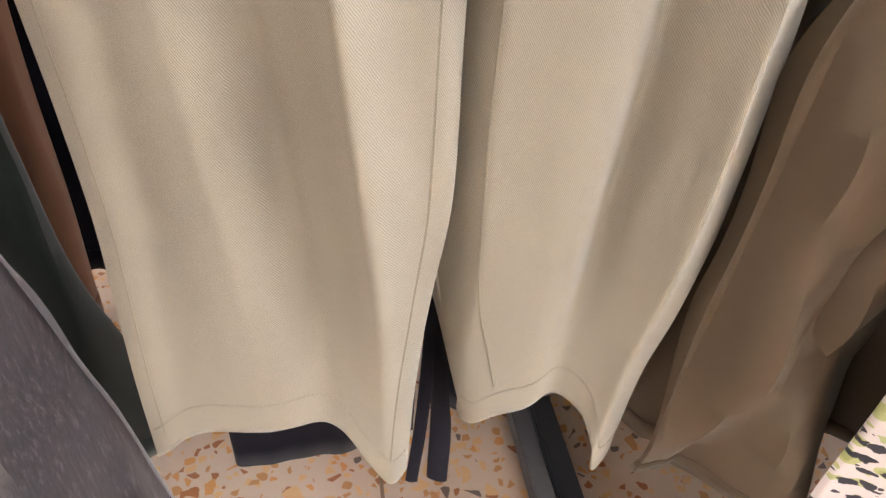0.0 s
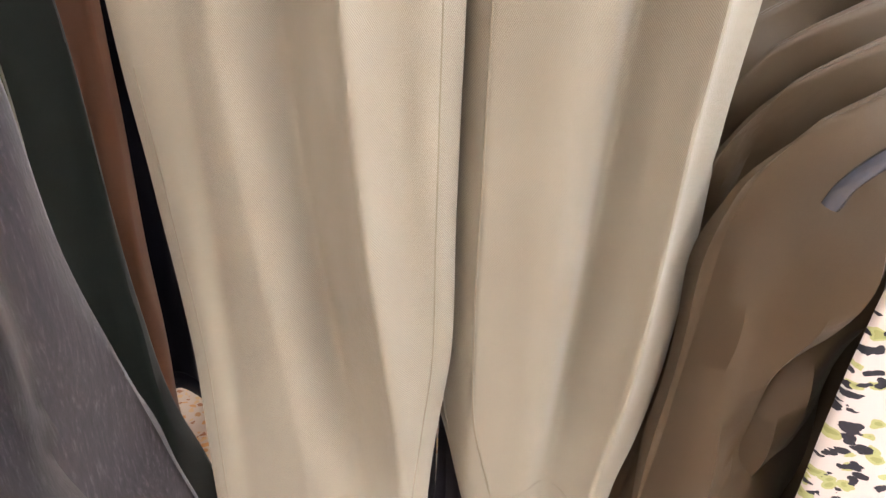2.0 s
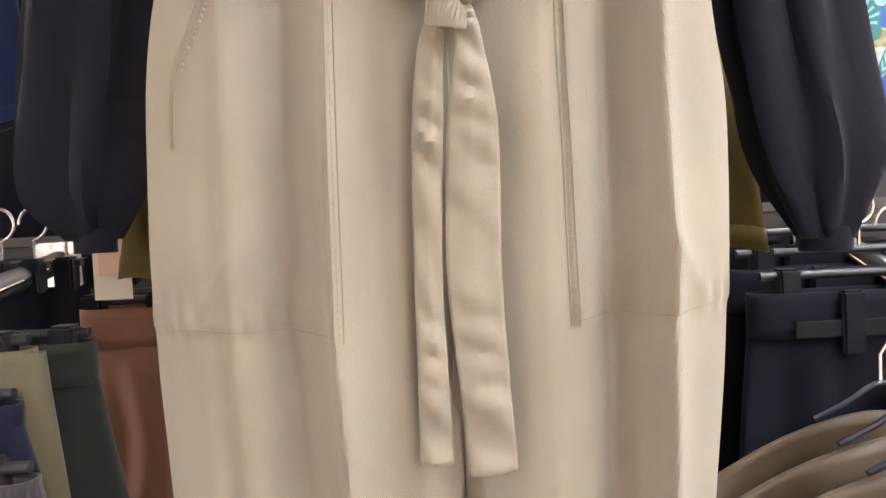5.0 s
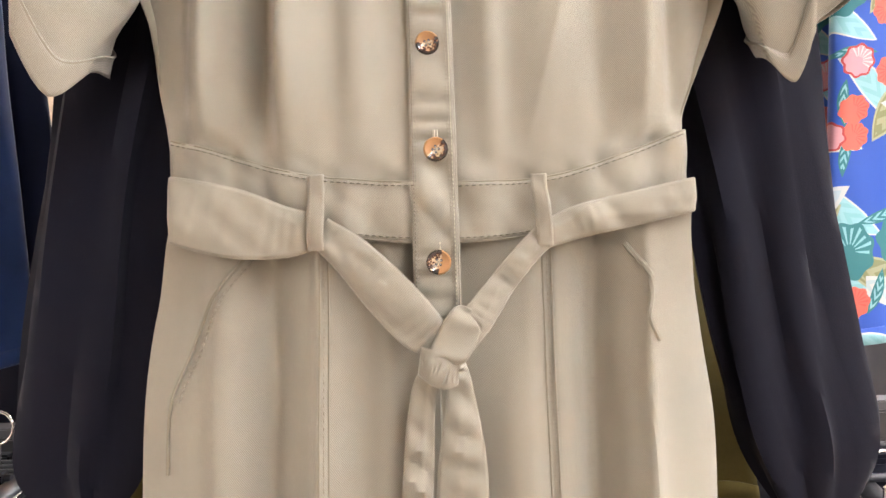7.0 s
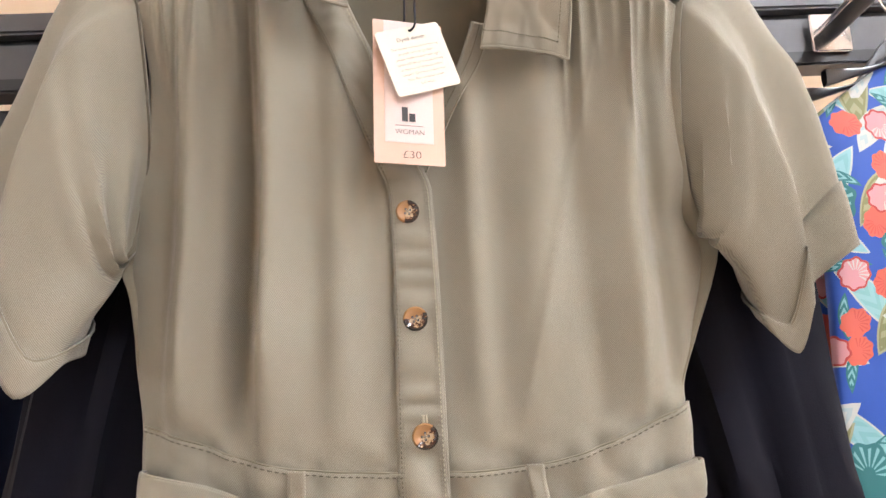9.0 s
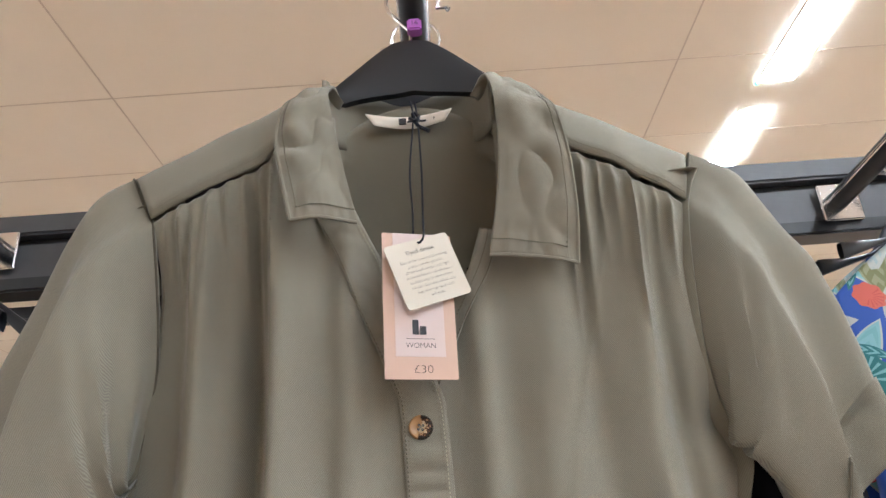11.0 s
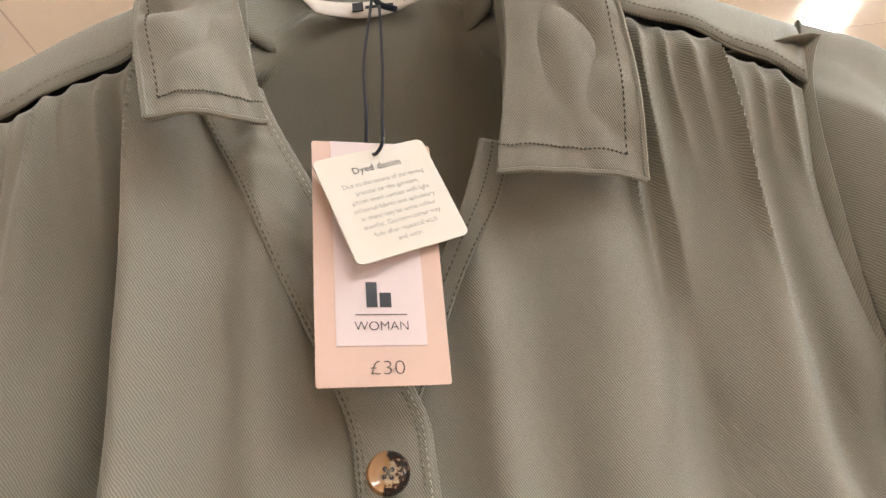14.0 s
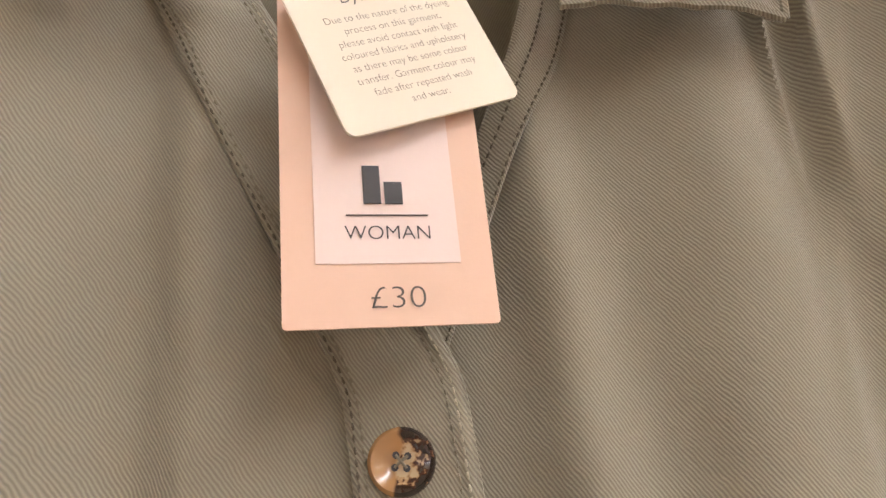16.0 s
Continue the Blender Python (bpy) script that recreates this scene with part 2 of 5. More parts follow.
def tortoise():
    m, nt, b = nodes_of("tortoiseshell", 0.2, 0, 0, 0.35)
    tc = nt.nodes.new("ShaderNodeTexCoord").outputs["Object"]
    oi = nt.nodes.new("ShaderNodeObjectInfo").outputs["Random"]
    va = nt.nodes.new("ShaderNodeVectorMath")
    va.operation = "ADD"
    nt.links.new(tc, va.inputs[0])
    nt.links.new(oi, va.inputs[1])
    sep = nt.nodes.new("ShaderNodeSeparateXYZ")
    nt.links.new(tc, sep.inputs[0])
    far = nt.nodes.new("ShaderNodeVectorMath")
    far.operation = "LENGTH"
    nt.links.new(tc, far.inputs[0])
    blot = noise_node(nt, va.outputs[0], 420.0, 2.0, 0.5)
    mott = math_node(nt, "ADD", blot, math_node(nt, "MULTIPLY", math_node(nt, "SUBTRACT", far.outputs["Value"], 0.0050), 55.0))
    shell = ramp(nt, mott, [(0.40, (0.40, 0.31, 0.20)), (0.50, (0.30, 0.19, 0.10)), (0.56, (0.06, 0.025, 0.015)), (0.70, (0.018, 0.010, 0.008))])
    soft = noise_node(nt, va.outputs[0], 120.0, 2.0, 0.5)
    amber = mix_col(nt, soft, (0.33, 0.17, 0.065), (0.28, 0.16, 0.075))
    edge = math_node(nt, "ADD", sep.outputs[0], math_node(nt, "MULTIPLY", math_node(nt, "SUBTRACT", soft, 0.5), 0.006))
    side = ramp(nt, math_node(nt, "ADD", math_node(nt, "MULTIPLY", edge, 300.0), 0.8), [(0.35, (0, 0, 0)), (0.65, (1, 1, 1))])
    nt.links.new(mix_col(nt, side, amber, shell), b.inputs["Base Color"])
    return m


def terrazzo():
    m, nt, b = nodes_of("terrazzo", 0.35)
    tc = nt.nodes.new("ShaderNodeTexCoord").outputs["Object"]
    c = mix_col(nt, noise_node(nt, tc, 6.0), (0.35, 0.275, 0.22), (0.45, 0.37, 0.305))
    c = mix_col(nt, math_node(nt, "MULTIPLY", noise_node(nt, tc, 300.0), 0.4), c, (0.45, 0.33, 0.25))
    tones = [(0.0, (0.24, 0.09, 0.03)), (0.16, (0.42, 0.20, 0.06)), (0.36, (0.34, 0.17, 0.06)), (0.55, (0.46, 0.29, 0.14)), (0.94, (0.09, 0.07, 0.06))]
    for scale, keep, gap in ((105.0, 0.42, 0.07), (55.0, 0.36, 0.10)):
        n = nt.nodes.new("ShaderNodeTexNoise")
        n.inputs["Scale"].default_value = scale * 0.5
        nt.links.new(tc, n.inputs["Vector"])
        va = nt.nodes.new("ShaderNodeVectorMath")
        va.operation = "MULTIPLY_ADD"
        nt.links.new(n.outputs["Color"], va.inputs[0])
        va.inputs[1].default_value = (0.7 / scale,) * 3
        nt.links.new(tc, va.inputs[2])
        v = nt.nodes.new("ShaderNodeTexVoronoi")
        v.inputs["Scale"].default_value = scale
        e = nt.nodes.new("ShaderNodeTexVoronoi")
        e.feature = "DISTANCE_TO_EDGE"
        e.inputs["Scale"].default_value = scale
        for node in (v, e):
            nt.links.new(va.outputs[0], node.inputs["Vector"])
        sp = nt.nodes.new("ShaderNodeSeparateColor")
        nt.links.new(v.outputs["Color"], sp.inputs[0])
        size = math_node(nt, "ADD", gap, math_node(nt, "MULTIPLY", sp.outputs[1], 0.16))
        chip = math_node(nt, "MULTIPLY", math_node(nt, "GREATER_THAN", e.outputs["Distance"], size), math_node(nt, "LESS_THAN", sp.outputs[2], keep))
        c = mix_col(nt, chip, c, ramp(nt, sp.outputs[0], tones, True))
    nt.links.new(c, b.inputs["Base Color"])
    return m


TORTOISE = tortoise()
TERRAZZO = terrazzo()
GLOW = bpy.data.materials.new("lamp_diffuser")
GLOW.use_nodes = True
em = GLOW.node_tree.nodes["Principled BSDF"]
em.inputs["Emission Color"].default_value = (0.97, 1.0, 1.06, 1)
em.inputs["Emission Strength"].default_value = LAMP
GREEN_LED = bpy.data.materials.new("green_light")
GREEN_LED.use_nodes = True
em = GREEN_LED.node_tree.nodes["Principled BSDF"]
em.inputs["Emission Color"].default_value = (0.0, 1.0, 0.35, 1)
em.inputs["Emission Strength"].default_value = 3.0


# ---- builders ----
def thing(name, at, label, category, group="", kind=""):
    ob = new(name)
    ob.location = at
    return tagged(ob, label, category, group, kind)


def finish(name, mesh, material, parent=None, label=""):
    if material:
        mesh.materials.clear()
        mesh.materials.append(material)
    ob = new(name, mesh)
    if parent is not None:
        ob.parent = parent
        if parent.type == "EMPTY":
            ob.matrix_parent_inverse = Matrix.Translation(parent.location).inverted()
    return tagged(ob, label)


def part(name, bm, material, parent, label="", smooth=True):
    me = bpy.data.meshes.new(name)
    bmesh.ops.recalc_face_normals(bm, faces=bm.faces)
    bm.to_mesh(me)
    bm.free()
    for p in me.polygons:
        p.use_smooth = smooth
    if smooth:
        me.set_sharp_from_angle(angle=radians(50))
    return finish(name, me, material, parent, label)


def sheet(fn, nu, nv, loop=False, bm=None):
    """A grid of fn(u, v); loop closes it along u."""
    bm = bm or bmesh.new()
    cols = nu if loop else nu + 1
    rows = [[bm.verts.new(fn(i / nu, j / nv)) for i in range(cols)] for j in range(nv + 1)]
    for j in range(nv):
        for i in range(nu):
            k = (i + 1) % cols
            bm.faces.new((rows[j][i], rows[j][k], rows[j + 1][k], rows[j + 1][i]))
    return bm


def thick(ob, t=0.0012, off=1.0):
    md = ob.modifiers.new("thickness", "SOLIDIFY")
    md.thickness, md.offset = t, off
    return ob


def box(bm, x0, x1, y0, y1, z0, z1, bevel=0.0):
    r = bmesh.ops.create_cube(bm, size=1.0)
    vs = r["verts"]
    for v in vs:
        v.co = Vector(((x0 + x1) / 2 + v.co.x * (x1 - x0), (y0 + y1) / 2 + v.co.y * (y1 - y0), (z0 + z1) / 2 + v.co.z * (z1 - z0)))
    if bevel:
        es = list({e for v in vs for e in v.link_edges})
        bmesh.ops.bevel(bm, geom=es, offset=bevel, segments=2, affect="EDGES")
    return bm


def pipe(points, r, sides=10, bm=None, flat=1.0):
    """A round tube along points, closed at both ends; flat squashes it."""
    bm = bm or bmesh.new()
    pts = [Vector(p) for p in points]
    rings = []
    up = Vector((0.13, 0.31, 0.94)).normalized()
    for k, p in enumerate(pts):
        d = (pts[min(k + 1, len(pts) - 1)] - pts[max(k - 1, 0)]).normalized()
        a = d.cross(up)
        if a.length < 1e-3:
            a = d.cross(Vector((1, 0, 0)))
        a.normalize()
        b = a.cross(d).normalized()
        rr = r[k] if isinstance(r, (list, tuple)) else r
        rings.append([bm.verts.new(p + a * math.cos(2 * math.pi * i / sides) * rr + b * math.sin(2 * math.pi * i / sides) * rr * flat) for i in range(sides)])
    for k in range(len(rings) - 1):
        for i in range(sides):
            j = (i + 1) % sides
            bm.faces.new((rings[k][i], rings[k][j], rings[k + 1][j], rings[k + 1][i]))
    bm.faces.new(list(reversed(rings[0])))
    bm.faces.new(rings[-1])
    return bm


def smooth(x):
    x = min(1.0, max(0.0, x))
    return x * x * (3 - 2 * x)


def curve(pairs):
    """A smooth function through (x, y) pairs, flat beyond its ends."""
    pairs = sorted(pairs)
    xs, ys = [p[0] for p in pairs], [p[1] for p in pairs]
    n = len(xs)
    sl = [(ys[min(k + 1, n - 1)] - ys[max(k - 1, 0)]) / (xs[min(k + 1, n - 1)] - xs[max(k - 1, 0)]) for k in range(n)]

    def f(x):
        if x <= xs[0]:
            return ys[0]
        if x >= xs[-1]:
            return ys[-1]
        k = 0
        while xs[k + 1] < x:
            k += 1
        h = xs[k + 1] - xs[k]
        t = (x - xs[k]) / h
        return ((2 * t**3 - 3 * t**2 + 1) * ys[k] + (t**3 - 2 * t**2 + t) * h * sl[k] + (-2 * t**3 + 3 * t**2) * ys[k + 1] + (t**3 - t**2) * h * sl[k + 1])
    return f


def along(points, n):
    """n + 1 points along a smooth line through points."""
    ps = [Vector(p) for p in points]
    m = len(ps) - 1
    fs = [curve([(k / m, p[c]) for k, p in enumerate(ps)]) for c in range(3)]
    return [Vector([f(i / n) for f in fs]) for i in range(n + 1)]


def ridge(d, w):
    """A fold's section: 1 on its crest, falling off over the width w."""
    return math.exp(-(math.sqrt(d * d + (0.25 * w)**2) - 0.25 * w) / w)


def pleat(d, a, w):
    """A pressed pleat: a sharp edge on its left side, and a long soft slope to its right."""
    return a * (math.exp(-(d / 0.006)**2) if d < 0 else math.exp(-d / w))


def bell(d, w):
    return math.exp(-(d / w)**2)


def wob(x, z, f, seed):
    return noise.noise(Vector((x * f, seed * 7.3, z * f * 0.45)))


def stitches(points, step=0.0042, r=0.00055, lift=0.0012, duty=0.6):
    """A row of short sewn stitches along a line, standing proud towards -y."""
    bm = bmesh.new()
    ps = [Vector(p) for p in points]
    dist = 0.0
    for a, b in zip(ps, ps[1:]):
        n = max(1, round((b - a).length / step))
        for k in range(n):
            p, q = a.lerp(b, k / n), a.lerp(b, (k + duty) / n)
            mid = (p + q) / 2 + Vector((0, -lift, 0))
            p, q = p + Vector((0, -lift * 0.3, 0)), q + Vector((0, -lift * 0.3, 0))
            pipe([p, mid, q], [r * 0.6, r, r * 0.6], 5, bm)
    return bm


# ---- hall: floor, ceiling, walls, lamps ----
def slab(name, x0, x1, y0, y1, z0, z1, material, label, category):
    ob = part(name, box(bmesh.new(), x0, x1, y0, y1, z0, z1), material, None, label, smooth=False)
    return tagged(ob, "", category, kind="structure")


floor = slab("floor", -8, 8, -7, 10, FLOOR - 0.1, FLOOR, TERRAZZO, "cream terrazzo floor with amber stone chips", "floor")
bm = bmesh.new()
for x in (-2.43, -1.23, -0.03, 1.17, 2.37):
    box(bm, x - 0.002, x + 0.002, -7, 10, FLOOR, FLOOR + 0.0008)
part("joint", bm, plain("brass_joint", (0.16, 0.10, 0.06), 0.5), floor, "thin brown divider strips", smooth=False)
bm = box(bmesh.new(), -8, 8, -7, 10, CEIL, CEIL + 0.1)
ceiling = tagged(part("ceiling", bm, CEILING, None, "beige panelled shop ceiling with faint joints", smooth=False), "", "ceiling", kind="structure")
bm = bmesh.new()
for x in (-6.1, -3.7, -1.3, 1.1, 3.5, 5.9):
    box(bm, x - 0.003, x + 0.003, -7, 10, CEIL - 0.002, CEIL)
for k in range(-5, 9):
    y = 1.4 + 0.62 * k
    box(bm, -8, 8, y - 0.0015, y + 0.0015, CEIL - 0.0025, CEIL)
part("joint", bm, CEILING_LINE, ceiling, "thin darker panel joints", smooth=False)
# Walls are added to close the hall, pale to bounce light onto the ceiling.
slab("wall_north", -8, 8, 10, 10.1, FLOOR, CEIL, WALL, "plain beige far wall added to close the hall and bounce light", "wall")
slab("wall_south", -8, 8, -7.1, -7, FLOOR, CEIL, WALL, "plain beige far wall added to close the hall and bounce light", "wall")
slab("wall_west", -8.1, -8, -7, 10, FLOOR, CEIL, WALL, "plain beige far wall added to close the hall and bounce light", "wall")
slab("wall_east", 8, 8.1, -7, 10, FLOOR, CEIL, WALL, "plain beige far wall added to close the hall and bounce light", "wall")


def strip_lamp(x, y0, y1):
    lamp = thing("ceiling_light", (x, (y0 + y1) / 2, CEIL), "long white glowing strip light set on the ceiling", "ceiling light", "ceiling strip lights")
    bm = box(bmesh.new(), x - 0.078, x + 0.078, y0, y1, CEIL - 0.010, CEIL - 0.001, 0.002)
    part("diffuser", bm, GLOW, lamp)
    bm = box(bmesh.new(), x - 0.083, x + 0.083, y0 - 0.004, y1 + 0.004, CEIL - 0.004, CEIL - 0.0005)
    part("housing", bm, WALL, lamp, "thin pale rim", smooth=False)
    return lamp


# Only the row at 1.60 is in view; both outer rows are added light.
for x in (-6.0, 1.60, 6.2):
    for y1 in (-4.4, -2.2, 0.02, 2.22, 4.66, 6.9):
        lamp = strip_lamp(x, y1 - 2.02 if y1 < 3 else y1 - 2.2, y1)
        if x == 1.60 and y1 == 2.22:
            bm = bmesh.new()
            bmesh.ops.create_icosphere(bm, subdivisions=2, radius=0.012, matrix=Matrix.Translation((x - 0.09, y1, CEIL - 0.012)))
            part("indicator", bm, GREEN_LED, lamp, "small green light")

# ---- the khaki jumpsuit ----
suit = thing("jumpsuit", (0, 0.03, 0.15), "khaki olive twill short-sleeved jumpsuit hanging from a black hanger", "jumpsuit")
edge_l0 = curve([(1.62, -0.232), (1.58, -0.207), (1.5, -0.2), (1.44, -0.203), (1.40, -0.216), (1.375, -0.219), (1.35, -0.211), (1.30, -0.203), (1.25, -0.193), (1.21, -0.19),
                (1.17, -0.197), (1.1, -0.212), (1.02, -0.22), (0.86, -0.222), (0.69, -0.215), (0.5, -0.204), (0.38, -0.195), (0.3, -0.193), (0.15, -0.19)])
edge_r0 = curve([(1.62, 0.24), (1.58, 0.224), (1.5, 0.214), (1.44, 0.212), (1.40, 0.217), (1.375, 0.229), (1.35, 0.224), (1.30, 0.204), (1.26, 0.19), (1.21, 0.19),
                (1.17, 0.189), (1.1, 0.2), (1.02, 0.21), (0.92, 0.205), (0.83, 0.198), (0.69, 0.183), (0.53, 0.174), (0.45, 0.174), (0.35, 0.168), (0.22, 0.143), (0.15, 0.138)])
def edge_l(z):
    return edge_l0(z) * 1.045


def edge_r(z):
    return edge_r0(z) * (1.045 + 0.048 * smooth((1.12 - z) / 0.5)) - 0.009 * smooth((0.55 - z) / 0.2)


GATHERS = (-0.205, -0.193, -0.181, -0.166, -0.152, -0.139, -0.125, -0.111, -0.098, 0.130, 0.143, 0.158, 0.168, 0.181, 0.193, 0.204, 0.215)
yoke_l = curve([(-0.235, 1.588), (-0.212, 1.597), (-0.165, 1.614), (-0.133, 1.632), (-0.108, 1.648), (-0.06, 1.682)])
yoke_r = curve([(0.06, 1.680), (0.136, 1.634), (0.162, 1.620), (0.188, 1.604), (0.220, 1.587), (0.245, 1.576)])
base_y = curve([(1.2, 0.0), (1.3, -0.002), (1.4, 0.012), (1.5, 0.015), (1.57, 0.015), (1.65, 0.014)])


def bodice_y(x, z):
    a, b = edge_l(z), edge_r(z)
    r = abs(2 * (x - a) / (b - a) - 1)
    y = base_y(z) + (0.028 - 0.022 * smooth((z - 1.38) / 0.06)) * min(1.2, r)**7 + 0.05 * max(0.0, x) * smooth((z - 1.42) / 0.15)
    f = smooth((z - 1.20) / 0.12) * (1 - 0.35 * smooth((z - 1.5) / 0.12))
    top = (yoke_l(x) if x < 0 else yoke_r(x)) - z
    f *= 0.35 + 0.65 * smooth(top / 0.07)
    y -= 1.35 * f * (0.022 * ridge(x + 0.104, 0.020) + 0.013 * ridge(x - 0.165 - 0.05 * (z - 1.4), 0.018)
              + 0.009 * bell(x - 0.095 - 0.1 * (z - 1.4), 0.022) + 0.009 * bell(x + 0.055, 0.013) - 0.021 * bell(x + 0.126, 0.012) - 0.006 * bell(x - 0.130, 0.014)
              - 0.009 * bell(x - 0.190, 0.010) + 0.007 * bell(x - 0.045, 0.012) + 0.014 * ridge(x + 0.168, 0.012) - 0.011)
    q = x + 0.003 * wob(0.3, z, 16, 31)
    y -= f * (pleat(q + 0.108, 0.012, 0.035) + pleat(q + 0.176, 0.006, 0.03) + pleat(q - 0.172 - 0.06 * (z - 1.4), 0.005, 0.03) + pleat(q - 0.124 - 0.27 * (z - 1.43), 0.0035, 0.03))
    if z > 1.40:
        grip = 0.34 + 0.66 * smooth(top / 0.022)
        for k, gx in enumerate(GATHERS):
            g = smooth((z - 1.475 - 0.045 * math.sin(k * 1.7 + 1)) / 0.12)
            y -= grip * g * (0.0120 + 0.005 * math.sin(k * 2.1)) * ridge(x - gx * (1 - 0.18 * (1.62 - z)) - 0.002 * wob(0.1 * k, z, 30, 40 + k), 0.0042 + 0.0016 * math.sin(k * 3.3))
    w = 1 - smooth((z - 1.215) / 0.035)
    y += w * 0.0025 * math.sin(x * 170 + 1.3 * math.sin(x * 40))
    return y + 0.004 * wob(x, z, 14, 1) + 0.0015 * wob(x, z, 45, 2)


waist_top = curve([(-0.2, 1.252), (-0.16, 1.240), (-0.12, 1.226), (-0.085, 1.218), (0, 1.212), (0.086, 1.214), (0.137, 1.228), (0.2, 1.252)])
waist_low = curve([(-0.2, 1.205), (-0.08, 1.181), (0, 1.173), (0.072, 1.177), (0.2, 1.205)])
lap_l = curve([(1.20, 0.0165), (1.42, 0.0135), (1.45, 0.004), (1.50, -0.016), (1.54, -0.030), (1.60, -0.055), (1.70, -0.066)])
lap_r = curve([(1.20, -0.010), (1.40, -0.008), (1.43, 0.003), (1.48, 0.026), (1.535, 0.055), (1.60, 0.071), (1.70, 0.073)])


def waist_y(x, z):
    r = min(1.1, abs(x) / 0.2)
    return -0.002 + 0.030 * r**7 + 0.005 * wob(x, z, 60, 15) + 0.006 * (0.3 - abs(wob(x + 0.8 * z, z - 0.5 * x, 38, 16))) + 0.0030 * math.sin(x * 95 + 2 * math.sin(x * 33)) * smooth((abs(x) - 0.02) / 0.02)


def bodice(left):
    top, lap, edge = (yoke_l, lap_l, edge_l) if left else (yoke_r, lap_r, edge_r)

    def f(u, v):
        z = 1.215 + v * 0.45
        for _ in range(3):
            x = edge(z) + (lap(z) - edge(z)) * u
            z = waist_top(x) - 0.004 + v * (top(x) + 0.0005 - waist_top(x))
        y = bodice_y(x, z) + (0.0 if left else 0.0035 * smooth((0.05 - x) / 0.03))
        join = smooth((waist_top(x) + 0.022 - z) / 0.020)
        return (x, y + (waist_y(x, z) + 0.0015 - y) * join, z)
    return sheet(f, 190, 110)


thick(part("front_panel", bodice(True), KHAKI, suit))
thick(part("front_panel", bodice(False), KHAKI, suit))


def back_f(u, v):
    z = 1.2 + v * 0.53
    zz = min(z, 1.62)
    x = (edge_l(zz) + 0.002) * (1 - u) + (edge_r(zz) - 0.002) * u
    x *= 1 - 0.62 * smooth((z - 1.61) / 0.1)
    r = abs(2 * u - 1)
    return (x, 0.082 - 0.05 * r**6 - 0.012 * smooth((z - 1.6) / 0.1) + 0.004 * wob(x, z, 12, 5), z - (0.012 * (1 - r * r) + 0.05 * r * r + 0.045 * r**4) * smooth((z - 1.6) / 0.1))


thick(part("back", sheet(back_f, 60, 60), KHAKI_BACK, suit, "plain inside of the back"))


def yoke(left):
    ends = (-0.080, edge_l(1.592) + 0.003) if left else (0.085, edge_r(1.583) - 0.003)
    seam = []
    for k in range(31):
        x = ends[0] + (ends[1] - ends[0]) * k / 30
        z = (yoke_l if left else yoke_r)(x)
        y = sum(bodice_y(x + 0.003 * q, z) for q in (-2, -1, 0, 1, 2)) / 5 - 0.0012
        seam.append(Vector((x, (y + 0.0006) * (1 - max(0, k - 25) / 5) + (bodice_y(x, z) - 0.0008) * max(0, k - 25) / 5, z)))
    for k in range(1, 30):
        seam[k].y = (seam[k - 1].y + 2 * seam[k].y + seam[k + 1].y) / 4
    top = along([(-0.080, 0.045, 1.722), (-0.13, 0.046, 1.700), (-0.19, 0.046, 1.672), (-0.247, 0.045, 1.645)] if left else
                [(0.078, 0.05, 1.722), (0.13, 0.05, 1.694), (0.19, 0.05, 1.664), (0.246, 0.052, 1.634)], 30)
    rear = [p + Vector((0, 0.04, -0.035)) for p in top]

    def f(u, v):
        i = round(u * 30)
        a, b, c = seam[i], top[i] + Vector((0, 0, 0.011 - 0.005 * u * u)), rear[i]
        m = b * 1.7 - (a + c) * 0.35
        p = a * (1 - v)**2 + m * 2 * v * (1 - v) + c * v * v
        return p + Vector((0, -0.0015, 0.002 * wob(p.x, p.z, 30, 6)))
    thick(part("yoke", sheet(f, 30, 14), KHAKI, suit), 0.0018)
    cord = [p + Vector((0, -0.0015, 0.0005)) for p in seam]
    part("yoke_seam", pipe(cord, 0.0008, 6), THREAD, suit, "sewn gathered seam")
    part("yoke_stitching", stitches([p + Vector((0, -0.0032, 0.006)) for p in seam], 0.0036, 0.0004, 0.001), THREAD, suit)


yoke(True)
yoke(False)


